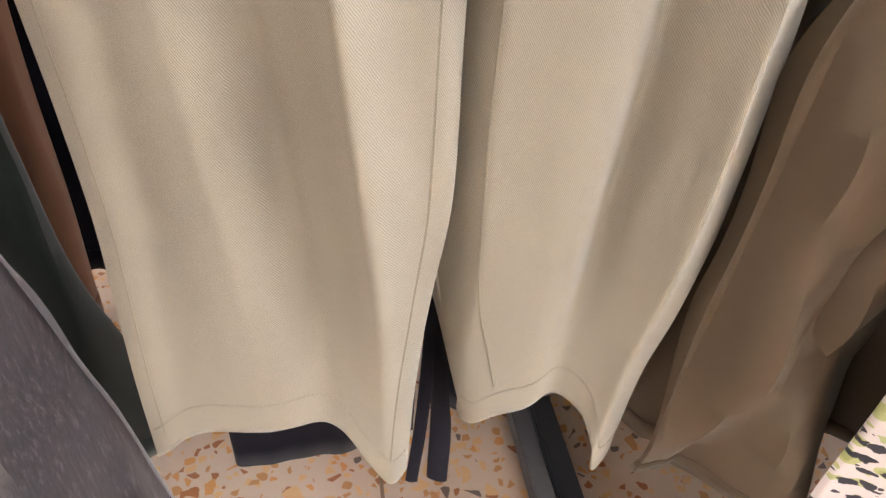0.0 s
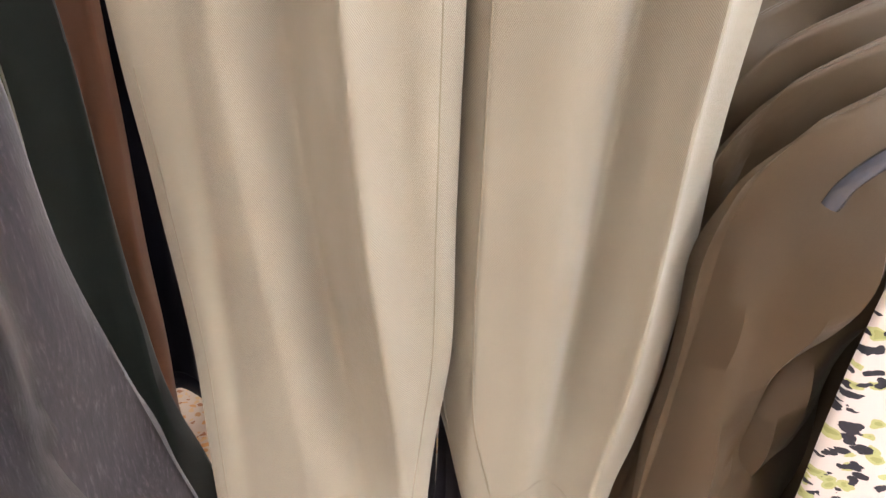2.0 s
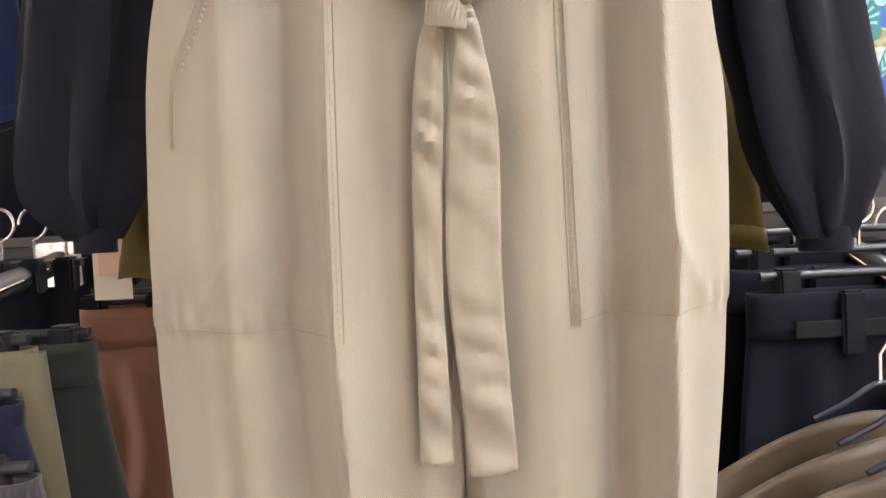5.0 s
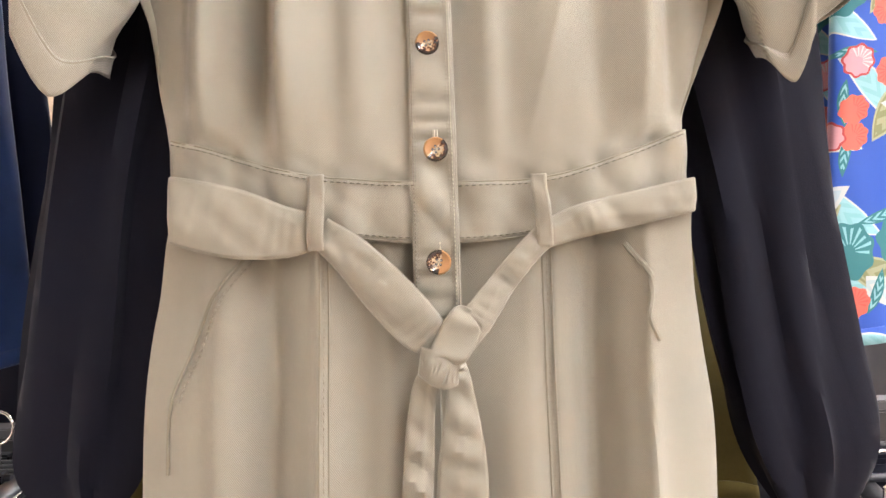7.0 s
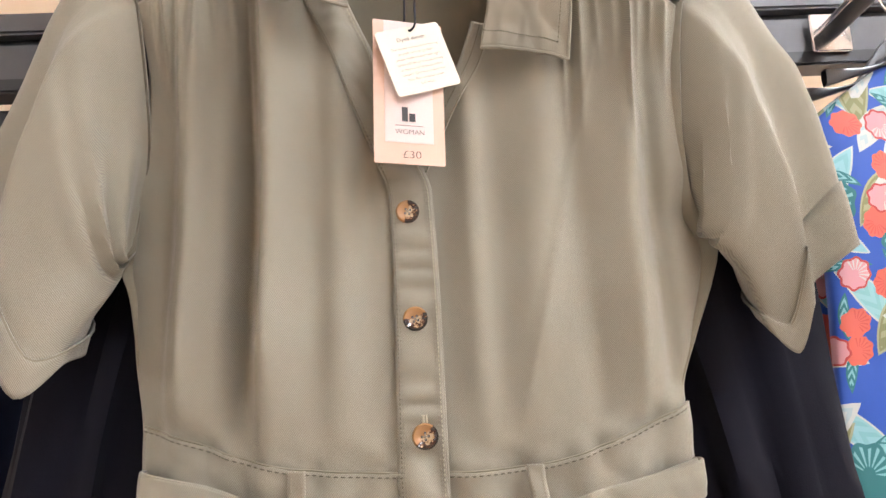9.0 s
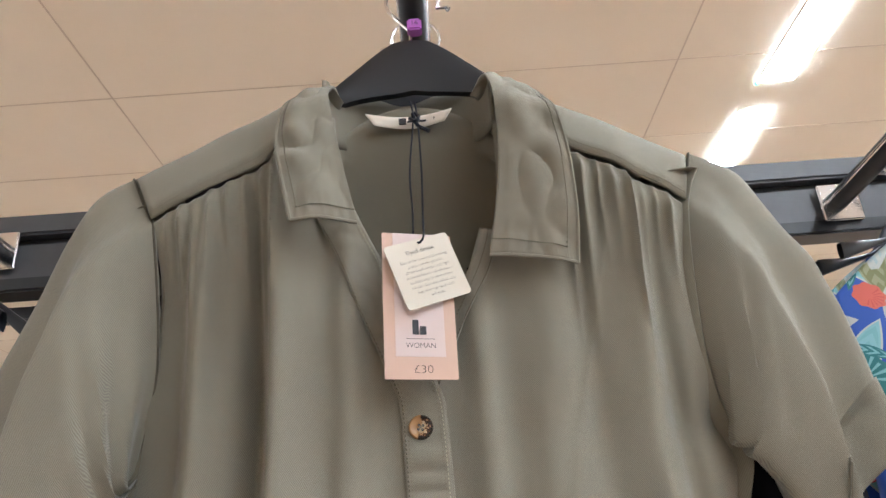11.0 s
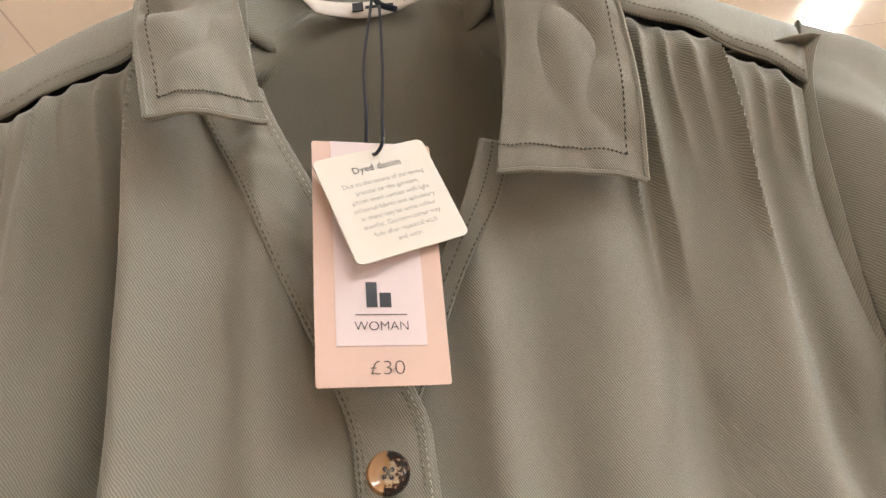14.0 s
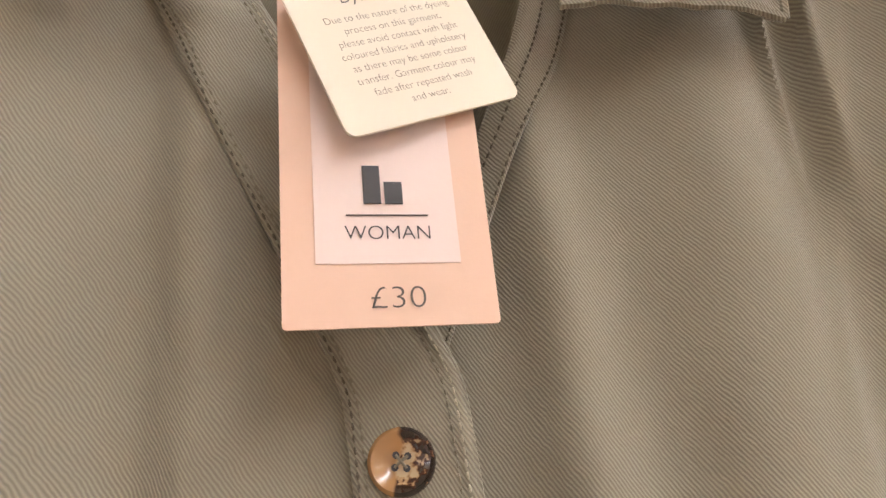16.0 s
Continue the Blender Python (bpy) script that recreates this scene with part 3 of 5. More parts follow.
# collar: two pointed falls and a stand round the back of the neck
def collar(left):
    if left:
        inner = along([(-0.062, 0.06, 1.722), (-0.066, 0.03, 1.718), (-0.066, -0.004, 1.686), (-0.061, -0.018, 1.655), (-0.052, -0.021, 1.606), (-0.042, -0.020, 1.556)], 90)
        outer = along([(-0.072, 0.085, 1.705), (-0.090, 0.045, 1.714), (-0.102, 0.0, 1.682), (-0.106, -0.020, 1.640), (-0.099, -0.031, 1.600), (-0.090, -0.036, 1.554)], 90)
    else:
        inner = along([(0.060, 0.06, 1.722), (0.069, 0.03, 1.718), (0.072, -0.002, 1.690), (0.074, -0.010, 1.655), (0.071, -0.006, 1.596), (0.058, 0.004, 1.531)], 90)
        outer = along([(0.074, 0.088, 1.705), (0.104, 0.045, 1.712), (0.122, 0.0, 1.664), (0.129, -0.006, 1.622), (0.131, 0.002, 1.568), (0.128, 0.014, 1.523)], 90)

    def f(u, v):
        i = round(u * 90)
        a, b = inner[i], outer[i]
        p = a.lerp(b, v)
        puff = math.sin(math.pi * min(1, v * 1.05)) * 0.007 * (1 - 0.5 * u)
        q = min(1.0, 4 * v * (1 - v) + 0.25) * min(1.0, 0.35 + 3 * (1 - u))
        fold = abs(wob(p.x * 1.0 + 0.6 * p.z, p.z * 1.6 - p.x, 32, 51 if left else 52))
        lump = q * (0.005 * wob(p.x, p.z, 48, 3 if left else 4) + 0.015 * (0.35 - fold) + 0.0007 * wob(p.x, p.z * 2, 90, 53))
        pucker = 0.0011 * (wob(0.2, u, 75, 54) * bell(v - 0.94, 0.08) + wob(0.4, v, 26, 55) * bell(u - 0.96, 0.05))
        return p + Vector((0, -puff + lump + pucker - 0.0012, 0.002 * math.sin(v * 3)))
    c = thick(part("collar_fall", sheet(f, 90, 60), KHAKI_SEWN, suit), 0.0030, 0)
    rim = [Vector(f(1.0, v / 10)) for v in range(11)]
    edge = [Vector(f(u / 30, 1.0)) for u in range(4, 31)]
    row = [Vector(f(1 - 1 / 30, v / 30 * 0.88)) + Vector((0, -0.0020, 0.002)) for v in range(31)]
    part("stitching", stitches(row, 0.0034, 0.00055, 0.0008), THREAD_DARK, c)
    row = [Vector(f(u / 30, 0.87)) + Vector((0, -0.0020, 0)) for u in range(4, 30)]
    part("stitching", stitches(row, 0.0034, 0.00055, 0.0008), THREAD_DARK, c)
    part("edge_seam", pipe([p + Vector((0, -0.001, 0)) for p in edge + rim[::-1]], 0.0015, 6), KHAKI, c)


collar(True)
collar(False)


def stand_f(u, v):
    a = math.pi * u
    return (-0.075 * math.cos(a), 0.035 + 0.055 * math.sin(a), 1.674 + 0.058 * v + 0.004 * math.sin(u * 23) * v + 0.006 * math.sin(a) * v)


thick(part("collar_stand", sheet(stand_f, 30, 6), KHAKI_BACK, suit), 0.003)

# sleeves: wide short tubes from the armhole to a turned-up cuff
def ring(points, n=48):
    ps = [Vector(p) for p in points]
    m = len(ps)
    out = []
    for i in range(n):
        t = i / n * m
        k, f = int(t) % m, t - int(t)
        p0, p1, p2, p3 = ps[k - 1], ps[k], ps[(k + 1) % m], ps[(k + 2) % m]
        reach = (p2 - p1).length
        m1, m2 = (p2 - p0) * 0.5, (p3 - p1) * 0.5
        m1 *= min(1.0, reach / max(1e-6, m1.length))
        m2 *= min(1.0, reach / max(1e-6, m2.length))
        out.append(p1 * (2 * f**3 - 3 * f * f + 1) + m1 * (f**3 - 2 * f * f + f) + p2 * (3 * f * f - 2 * f**3) + m2 * (f**3 - f * f))
    return out


def sharp(ps, s0, amount):
    """Gives a sleeve ring a creased front edge and a hollow behind it."""
    under, fl, fh, top, bh, bl = [Vector(p) for p in ps]
    return ring([under, fl, fh, fh.lerp(top, 0.3).lerp(fh + Vector((0.0, 0.020, 0.003)), amount), (fh + top) / 2 + Vector((-s0 * 0.010, 0.026, -0.006)) * amount, top, bh, bl])


def sleeve(left):
    """Rings run: under arm, front low, front high, top of the shoulder, back high, back low."""
    if left:
        rings = [([(-0.219, 0.03, 1.385), (-0.206, 0.006, 1.44), (-0.212, 0.006, 1.56), (-0.246, 0.045, 1.652), (-0.225, 0.085, 1.56), (-0.212, 0.07, 1.44)]),
                 ([(-0.220, 0.015, 1.372), (-0.228, -0.012, 1.42), (-0.254, -0.012, 1.53), (-0.284, 0.045, 1.615), (-0.275, 0.095, 1.54), (-0.235, 0.08, 1.42)]),
                 ([(-0.226, 0.01, 1.350), (-0.245, -0.028, 1.375), (-0.277, -0.022, 1.46), (-0.322, 0.05, 1.53), (-0.31, 0.10, 1.49), (-0.25, 0.08, 1.40)]),
                 ([(-0.238, -0.005, 1.322), (-0.254, -0.034, 1.325), (-0.286, -0.030, 1.388), (-0.345, 0.05, 1.470), (-0.33, 0.10, 1.43), (-0.265, 0.075, 1.36)]),
                 ([(-0.245, -0.012, 1.300), (-0.262, -0.036, 1.278), (-0.288, -0.030, 1.322), (-0.352, 0.05, 1.412), (-0.335, 0.10, 1.38), (-0.27, 0.07, 1.32)])]
    else:
        rings = [([(0.222, 0.03, 1.390), (0.214, 0.016, 1.44), (0.222, 0.022, 1.56), (0.248, 0.05, 1.640), (0.23, 0.09, 1.56), (0.218, 0.075, 1.44)]),
                 ([(0.226, 0.018, 1.376), (0.238, 0.006, 1.43), (0.256, 0.010, 1.53), (0.292, 0.05, 1.605), (0.28, 0.10, 1.53), (0.24, 0.08, 1.42)]),
                 ([(0.238, 0.014, 1.355), (0.258, 0.0, 1.385), (0.275, -0.004, 1.46), (0.324, 0.045, 1.530), (0.315, 0.10, 1.48), (0.26, 0.085, 1.40)]),
                 ([(0.252, 0.012, 1.326), (0.270, 0.002, 1.325), (0.286, -0.007, 1.385), (0.345, 0.045, 1.455), (0.335, 0.10, 1.42), (0.275, 0.085, 1.36)]),
                 ([(0.260, 0.012, 1.305), (0.277, 0.006, 1.286), (0.287, -0.003, 1.320), (0.345, 0.03, 1.365), (0.35, 0.09, 1.36), (0.29, 0.085, 1.33)])]

    s0 = -1 if left else 1
    for k in range(1, 5):
        rings[k] = sharp(rings[k], s0, (0, 0.05, 0.5, 0.9, 1.0)[k])
    edge = edge_l if left else edge_r

    def hole(z):
        return (edge(z) + (0.003 if left else -0.003), bodice_y(edge(z), z) - 0.0008, z)
    under, tip = (1.385, Vector((-0.246, 0.045, 1.644))) if left else (1.388, Vector((0.247, 0.05, 1.634)))
    h = Vector(hole(1.587 if left else 1.578))
    rings[0] = ring([hole(under), hole(1.47), h, h.lerp(tip, 0.3), h.lerp(tip, 0.65), tip, (s0 * 0.232, 0.085, 1.56), (s0 * 0.216, 0.072, 1.44)])

    def f(u, v):
        i = round(u * 48) % 48
        t = v * 4
        k = min(3, int(t))
        f0 = t - k
        p0, p1, p2, p3 = rings[max(k - 1, 0)][i], rings[k][i], rings[k + 1][i], rings[min(k + 2, 4)][i]
        p = 0.5 * ((2 * p1) + (p2 - p0) * f0 + (2 * p0 - 5 * p1 + 4 * p2 - p3) * f0 * f0 + (3 * p1 - p0 - 3 * p2 + p3) * f0**3)
        w = math.sin(math.pi * min(1, v * 1.2))
        n = 0.006 * wob(p.x, p.z, 18, 8) * w + 0.003 * wob(p.x, p.z, 50, 9) * w
        arm = bell(v - 0.22, 0.16) * bell(((u + 0.5) % 1) - 0.56, 0.12)
        n += 0.006 * arm * math.sin(v * 45 + u * 20)
        return p + Vector((n, -n - (0.002 if v > 0.86 else 0), 0))
    s = thick(part("short_sleeve", sheet(f, 48, 44, True), KHAKI, suit), 0.0006, 0)
    c = Vector((-0.3, 0.03, 1.34)) if left else Vector((0.3, 0.04, 1.34))

    def g(u, v):
        p = Vector(f(u, 0.84 + 0.16 * v))
        return p + (p - c).normalized() * 0.0022
    cuff = thick(part("cuff", sheet(g, 48, 4, True), KHAKI_SEWN, s), 0.0012)
    hem = [Vector(g(k / 48, 0.05)) for k in range(49)]
    hem = [p + (p - c).normalized() * 0.0012 for p in hem]
    part("stitching", pipe(hem + hem[:1], 0.0008, 5), THREAD, s, "cuff stitching")
    arm = [Vector(f(u / 48, 0.012)) for u in range(1, 30)]
    part("armhole_seam", pipe([p + Vector((0, -0.0012, 0)) for p in arm], 0.0010, 6), THREAD_DARK, s)


sleeve(True)
sleeve(False)

# ---- trousers of the jumpsuit ----
inner_l = curve([(1.25, 0.003), (0.85, 0.003), (0.75, 0.001), (0.5, -0.001), (0.38, -0.001), (0.31, -0.008), (0.25, -0.015), (0.15, -0.021)])
inner_r = curve([(1.25, 0.0), (0.85, -0.004), (0.75, -0.012), (0.5, -0.014), (0.4, -0.014), (0.31, -0.010), (0.25, 0.003), (0.19, 0.017)])
crease_l = curve([(1.2, -0.083), (0.86, -0.084), (0.7, -0.080), (0.51, -0.068), (0.355, -0.051), (0.15, -0.036)])
fold_r = curve([(1.2, 0.160), (0.86, 0.158), (0.68, 0.152), (0.48, 0.140), (0.41, 0.137), (0.295, 0.127), (0.15, 0.116)])
hem_l = curve([(-0.203, 0.168), (-0.192, 0.178), (-0.177, 0.193), (-0.157, 0.204), (-0.122, 0.208), (-0.088, 0.207), (-0.068, 0.195), (-0.052, 0.164), (-0.035, 0.140), (-0.018, 0.133)])
hem_r = curve([(0.014, 0.178), (0.022, 0.178), (0.039, 0.195), (0.060, 0.202), (0.085, 0.205), (0.106, 0.192), (0.115, 0.168), (0.121, 0.136), (0.135, 0.132), (0.150, 0.142)])


def leg_y(left, x, z):
    a, b = (edge_l(z), inner_l(z)) if left else (edge_r(z), inner_r(z))
    s = min(1.0, max(0.0, (x - a) / (b - a)))
    crotch = smooth((z - 0.70) / 0.12)
    low = smooth((0.55 - z) / 0.35)
    y = 0.004 + 0.024 * (1 - s)**9 * (1.0 - 0.7 * low if left else 0.6) + (1 - crotch) * 0.02 * s**14
    k = 1 - 0.65 * smooth((0.40 - z) / 0.2)
    x += 0.004 * wob(0.7, z, 12, 33)
    if left:
        c = crease_l(z)
        y -= 1.3 * k * ((0.008 + 0.016 * smooth((1.15 - z) / 0.2)) * ridge(x - c, 0.020) - 0.015 * bell(x - c + 0.040, 0.017) + 0.009 * bell(x - c + 0.083, 0.024) - 0.006)
        y -= k * (pleat(x - c, 0.005, 0.03) + pleat(x - c + 0.078, 0.002, 0.03))
        y -= k * (0.008 * bell(x - c - 0.048, 0.014) - 0.006 * bell(x + 0.175, 0.012))
    else:
        c = fold_r(z)
        y -= (0.4 + 0.6 * k) * (0.010 + 0.012 * smooth((1.1 - z) / 0.25)) * ridge(x - c, 0.016) - k * 0.024 * bell(x - c + 0.036, 0.016) - 0.006
        y += (0.32 * smooth((1.2 - z) / 0.15) - 0.62 * low) * max(0.0, x - c)
        y -= k * (0.011 * bell(x - 0.062, 0.028) + pleat(x - 0.070, 0.001, 0.03)) + pleat(x - c, 0.006, 0.02)
        y += (1 - crotch) * 0.022 * smooth((0.016 - x) / 0.020)
    y += 0.007 * wob(x, z, 9, 11 if left else 12) + 0.003 * wob(x, z, 26, 13)
    if z > 0.78:
        bag = smooth((abs(x) - (0.081 if left else 0.085)) / 0.006)
        rim = 0.856 + 0.010 * abs(x) / 0.2
        y -= bag * (0.0030 * smooth((z - rim + 0.004) / 0.006) + 0.007 * bell(z - rim - 0.045, 0.035) * bell(abs(x) - 0.150, 0.035))
        y += bag * 0.0021 * math.sin(x * 300 + 2 * math.sin(x * 90)) * bell(z - rim - 0.006, 0.013)
        y -= bag * 0.006 * ridge(abs(x) - 0.175 + 0.75 * (z - rim - 0.03), 0.008) * bell(z - rim - 0.04, 0.035)
    top = smooth((z - 1.12) / 0.06)
    return y * (1 - 0.35 * top)


def leg(left):
    edge, inn, hem = (edge_l, inner_l, hem_l) if left else (edge_r, inner_r, hem_r)

    def f(u, v):
        front = u < 0.5
        s = 2 * u if front else 2 - 2 * u
        z = 0.17 + (1 - v) * 1.035
        for _ in range(2):
            x = edge(z) + (inn(z) - edge(z)) * s
            zt = waist_low(x) + 0.01
            zb = hem(x) if front else 0.19 + 0.01 * math.sin(s * 5)
            z = zt + (zb - zt) * v
        if front:
            y = leg_y(left, x, z)
        else:
            y = 0.032 + 0.03 * math.sin(math.pi * s)**0.5 + (0.02 * s * smooth((z - 0.7) / 0.12))
            y = y if 0.02 < s < 0.98 else leg_y(left, x, z) + 0.004
        return (x, y, z)
    ob = thick(part("trouser_leg", sheet(f, 220, 220, True), KHAKI, suit), 0.0012, 0)
    row = [Vector(f(0.5 * k / 60, 0.972)) + Vector((0, -0.001, 0)) for k in range(1, 60)]
    part("hem_stitching", stitches(row, 0.0038, 0.00045, 0.0009), THREAD, ob)
    if left:
        row = [Vector((inn(z) - 0.017, 0, z)) for z in np.linspace(0.17, 0.72, 60)]
    else:
        row = [Vector((inner_r(z) + 0.028, 0, z)) for z in np.linspace(0.228, 0.72, 60)]
    row = [Vector((p.x, leg_y(left, p.x, p.z) - 0.0006, p.z)) for p in row]
    part("inseam", pipe(row, 0.0009, 5), THREAD, ob, "sewn inner leg seam")
    return ob


LEG = {True: leg(True), False: leg(False)}
# turned side seam of the left leg
row = [Vector((edge_l(z) + 0.010, leg_y(True, edge_l(z) + 0.010, z) - 0.0004, z)) for z in np.linspace(0.2, 0.6, 50)]
part("side_seam", pipe(row, 0.0006, 5), THREAD, LEG[True])

# pocket panels: stitched seams down from the loops, gathered lower edge, slanted mouths
def on_leg(x, z, lift=0.001):
    return Vector((x, leg_y(x < 0, x, z) - lift, z))


for left, xs in ((True, (-0.0845, -0.0785)), (False, (0.0800, 0.0865))):
    for x in xs:
        row = [on_leg(x + (0.004 if not left else -0.003) * (1.17 - z) / 0.32, z) for z in np.linspace(0.855, 1.172, 60)]
        part("pocket_seam", pipe(row, 0.0008, 5), THREAD, LEG[left])
    x = (xs[0] + xs[1]) / 2
    row = [on_leg(x + (0.004 if not left else -0.003) * (1.17 - z) / 0.32, z, 0.0012) for z in np.linspace(0.855, 1.172, 60)]
    part("pocket_stitching", stitches(row, 0.006, 0.00042, 0.0008), THREAD, LEG[left])
    row = [on_leg(a, 0.855 + 0.010 * abs(a) / 0.2 + 0.0004 * math.sin(a * 500), 0.0006) for a in (np.linspace(-0.212, -0.084, 40) if left else np.linspace(0.088, 0.195, 40))]
    part("pocket_edge", pipe(row, 0.0006, 5), THREAD, LEG[left], "gathered lower pocket edge")
    row = [p + Vector((0, 0, 0.006)) for p in row]
    part("pocket_stitching", stitches(row, 0.004, 0.0004, 0.0008), THREAD, LEG[left])
mouth = along([(-0.140, 0, 1.165), (-0.167, 0, 1.130), (-0.186, 0, 1.088), (-0.203, 0, 1.050), (-0.207, 0, 1.0)], 40)
part("pocket_mouth", pipe([on_leg(p.x, p.z, 0.0015) for p in mouth], 0.0016, 6), THREAD, LEG[True], "slanted pocket mouth")
part("pocket_stitching", stitches([on_leg(p.x + 0.007, p.z, 0.0016) for p in mouth[:30]], 0.0085, 0.0013, 0.0004), KHAKI, LEG[True])
mouth = along([(0.144, 0, 1.166), (0.160, 0, 1.141), (0.158, 0, 1.112), (0.166, 0, 1.094)], 24)
part("pocket_mouth", pipe([on_leg(p.x, p.z, 0.002) for p in mouth], 0.0022, 6), KHAKI, LEG[False], "slanted pocket mouth")

# waistband


def band_f(u, v):
    xl, xr = edge_l(1.235) + 0.001, edge_r(1.235) - 0.001
    x = xl + (xr - xl) * u
    z = waist_low(x) - 0.003 + v * (waist_top(x) - waist_low(x) + 0.006)
    return (x, waist_y(x, z) - 0.002, z)


band = thick(part("waistband", sheet(band_f, 90, 10), KHAKI_SEWN, suit), 0.002)
for v, off in ((0.93, 0.0), (0.08, 0.0)):
    row = [Vector(band_f(u / 80, v)) + Vector((0, -0.0025, 0)) for u in range(81)]
    part("stitching", stitches(row, 0.0042, 0.0006, 0.0009), THREAD_DARK, band)
    part("seam", pipe([p + Vector((0, 0.0008, 0.003 if v > 0.5 else -0.003)) for p in row], 0.0008, 5), THREAD, band)

# button placket
def placket_f(u, v):
    z = 1.115 + v * 0.485
    right = 0.0175 if z < 1.2 else lap_l(z) + 0.001
    x = right - 0.033 * (1 - u)
    low = waist_y(x, min(1.21, max(z, 1.17))) - 0.0055 + 0.02 * max(0.0, 1.16 - z)
    t = smooth((z - 1.20) / 0.03)
    y = low * (1 - t) + (bodice_y(x, max(z, 1.2)) - 0.0035 + 0.0015 * smooth((z - 1.42) / 0.04)) * t
    pucker = (0.0020 - 0.0012 * smooth((z - 1.42) / 0.03)) * math.sin(z * 260 + 3 * math.sin(z * 60)) * math.sin(math.pi * u)
    crush = smooth((z - 1.44) / 0.03) * (0.0018 * wob(x, z, 75, 62) + 0.003 * (0.25 - abs(wob(x + z, z - x, 55, 63))) * math.sin(math.pi * u))
    return (x, y + pucker - crush, z)


pl = thick(part("placket", sheet(placket_f, 16, 190), KHAKI_SEWN, suit, "puckered button placket"), 0.002, -1)
for u in (0.06, 0.125, 0.86, 0.93):
    row = [Vector(placket_f(u, k / 150)) + Vector((0, -0.0021, 0)) for k in range(151)]
    part("stitching", stitches(row, 0.0034, 0.00045, 0.0006), THREAD_LIGHT if u > 0.9 else THREAD if u in (0.125, 0.86) else THREAD_DARK, pl)
edge = [Vector(placket_f(1.0, k / 150)) for k in range(151)]
part("edge", pipe(edge, 0.0013, 6), KHAKI, pl)
# the other front edge: a stitched facing that runs up to the collar
def facing_f(u, v):
    z = 1.43 + v * 0.135
    x = lap_r(z) - 0.010 + 0.016 * u
    return (x, bodice_y(x, z) - 0.0018 - 0.0014 * wob(x, z, 70, 61), z)


fc = thick(part("facing", sheet(facing_f, 12, 50), KHAKI_SEWN, suit), 0.0016, -1)
# Dark thread here stands in for the shaded grooves along the stitching.
for u in (0.42, 0.93):
    row = [Vector(facing_f(u, k / 50)) + Vector((0, -0.0018, 0)) for k in range(51)]
    part("stitching", stitches(row, 0.0034, 0.00045, 0.0006), THREAD_DARK, fc)
part("edge", pipe([Vector(facing_f(0.0, k / 50)) for k in range(51)], 0.0012, 6), KHAKI, fc)



def button(x, y, z, tilt):
    """A four-hole button: domed disc with a raised rim, thread cross and a sewn buttonhole above."""
    r = 0.0092
    prof = [(0.0, 0.0018), (0.35, 0.0018), (0.55, 0.0022), (0.72, 0.0036), (0.86, 0.0040), (0.97, 0.0030), (1.0, 0.0016), (0.93, 0.0)]
    bm = bmesh.new()
    rows = []
    for q, h in prof[1:]:
        rows.append([bm.verts.new((q * r * math.cos(2 * math.pi * i / 32), -h, q * r * math.sin(2 * math.pi * i / 32))) for i in range(32)])
    for a, b in zip(rows, rows[1:]):
        for i in range(32):
            j = (i + 1) % 32
            bm.faces.new((a[i], a[j], b[j], b[i]))
    bm.faces.new(rows[0])
    bm.faces.new(list(reversed(rows[-1])))
    ob = part("button", bm, TORTOISE, suit, "tortoiseshell four-hole button")
    ob.matrix_parent_inverse = Matrix.Translation(suit.location).inverted()
    ob.matrix_basis = pose(x, y - 0.0012, z, 0, tilt, 0)
    bm = bmesh.new()
    for dx, dz in ((1, 1), (-1, 1), (1, -1), (-1, -1)):
        pipe([(dx * 0.0016, -0.0016, dz * 0.0016), (dx * 0.0016, -0.0021, dz * 0.0016)], 0.0010, 8, bm)
    part("hole", bm, INK, ob, "four small thread holes")
    bm = pipe([(-0.0016, -0.0023, -0.0016), (0, -0.0029, 0), (0.0016, -0.0023, 0.0016)], 0.0004, 6)
    pipe([(0.0016, -0.0023, -0.0016), (0, -0.003, 0), (-0.0016, -0.0023, 0.0016)], 0.0004, 6, bm)
    part("thread", bm, THREAD, ob)
    bm = pipe([(x - 0.0012, y - 0.001, z + 0.008), (x - 0.0010, y - 0.0018, z + 0.0145)], 0.0010, 6)
    pipe([(x + 0.0012, y - 0.001, z + 0.008), (x + 0.0010, y - 0.0018, z + 0.0145)], 0.0010, 6, bm)
    part("buttonhole", bm, THREAD_LIGHT, pl)
    return ob


for x, z, tilt in ((-0.004, 1.406, 10), (-0.001, 1.322, 75), (0.003, 1.239, 40), (0.003, 1.156, 190)):
    u = 0.5
    y = placket_f(0.5, (z - 1.115) / 0.485)[1]
    button(x, y, z, tilt)


# belt: two wide runs through loops, a knot, and two hanging ends
def ribbon(points, widths, n, lean=None, swell=0.003, seed=20, ripple=0.0):
    """A strip along points with varying width (upright, towards z across the run)."""
    ps = along(points, n)
    w = curve([(k / (len(widths) - 1), a) for k, a in enumerate(widths)])

    def f(u, v):
        i = round(u * n)
        d = (ps[min(i + 1, n)] - ps[max(i - 1, 0)]).normalized()
        across = d.cross(Vector((0, -1, 0))).normalized() if abs(d.z) > 0.85 else (Vector((0, 0, -1)) + d * d.z).normalized()
        q = v - 0.5
        p = ps[i] + across * q * w(u)
        rip = ripple * math.sin(u * 70 + 2 * math.sin(u * 17) + q * 2) * (1 - 3.6 * q * q)
        crease = 0.0030 * (0.25 - abs(wob(0.045 * q, 0.16 * u, 45, seed + 3))) * min(1.0, w(u) / 0.03)
        return p + Vector((0, -swell * (1 - 4 * q * q) - crease + 0.004 * wob(p.x + p.z, p.z, 45, seed) + rip, 0))
    return f


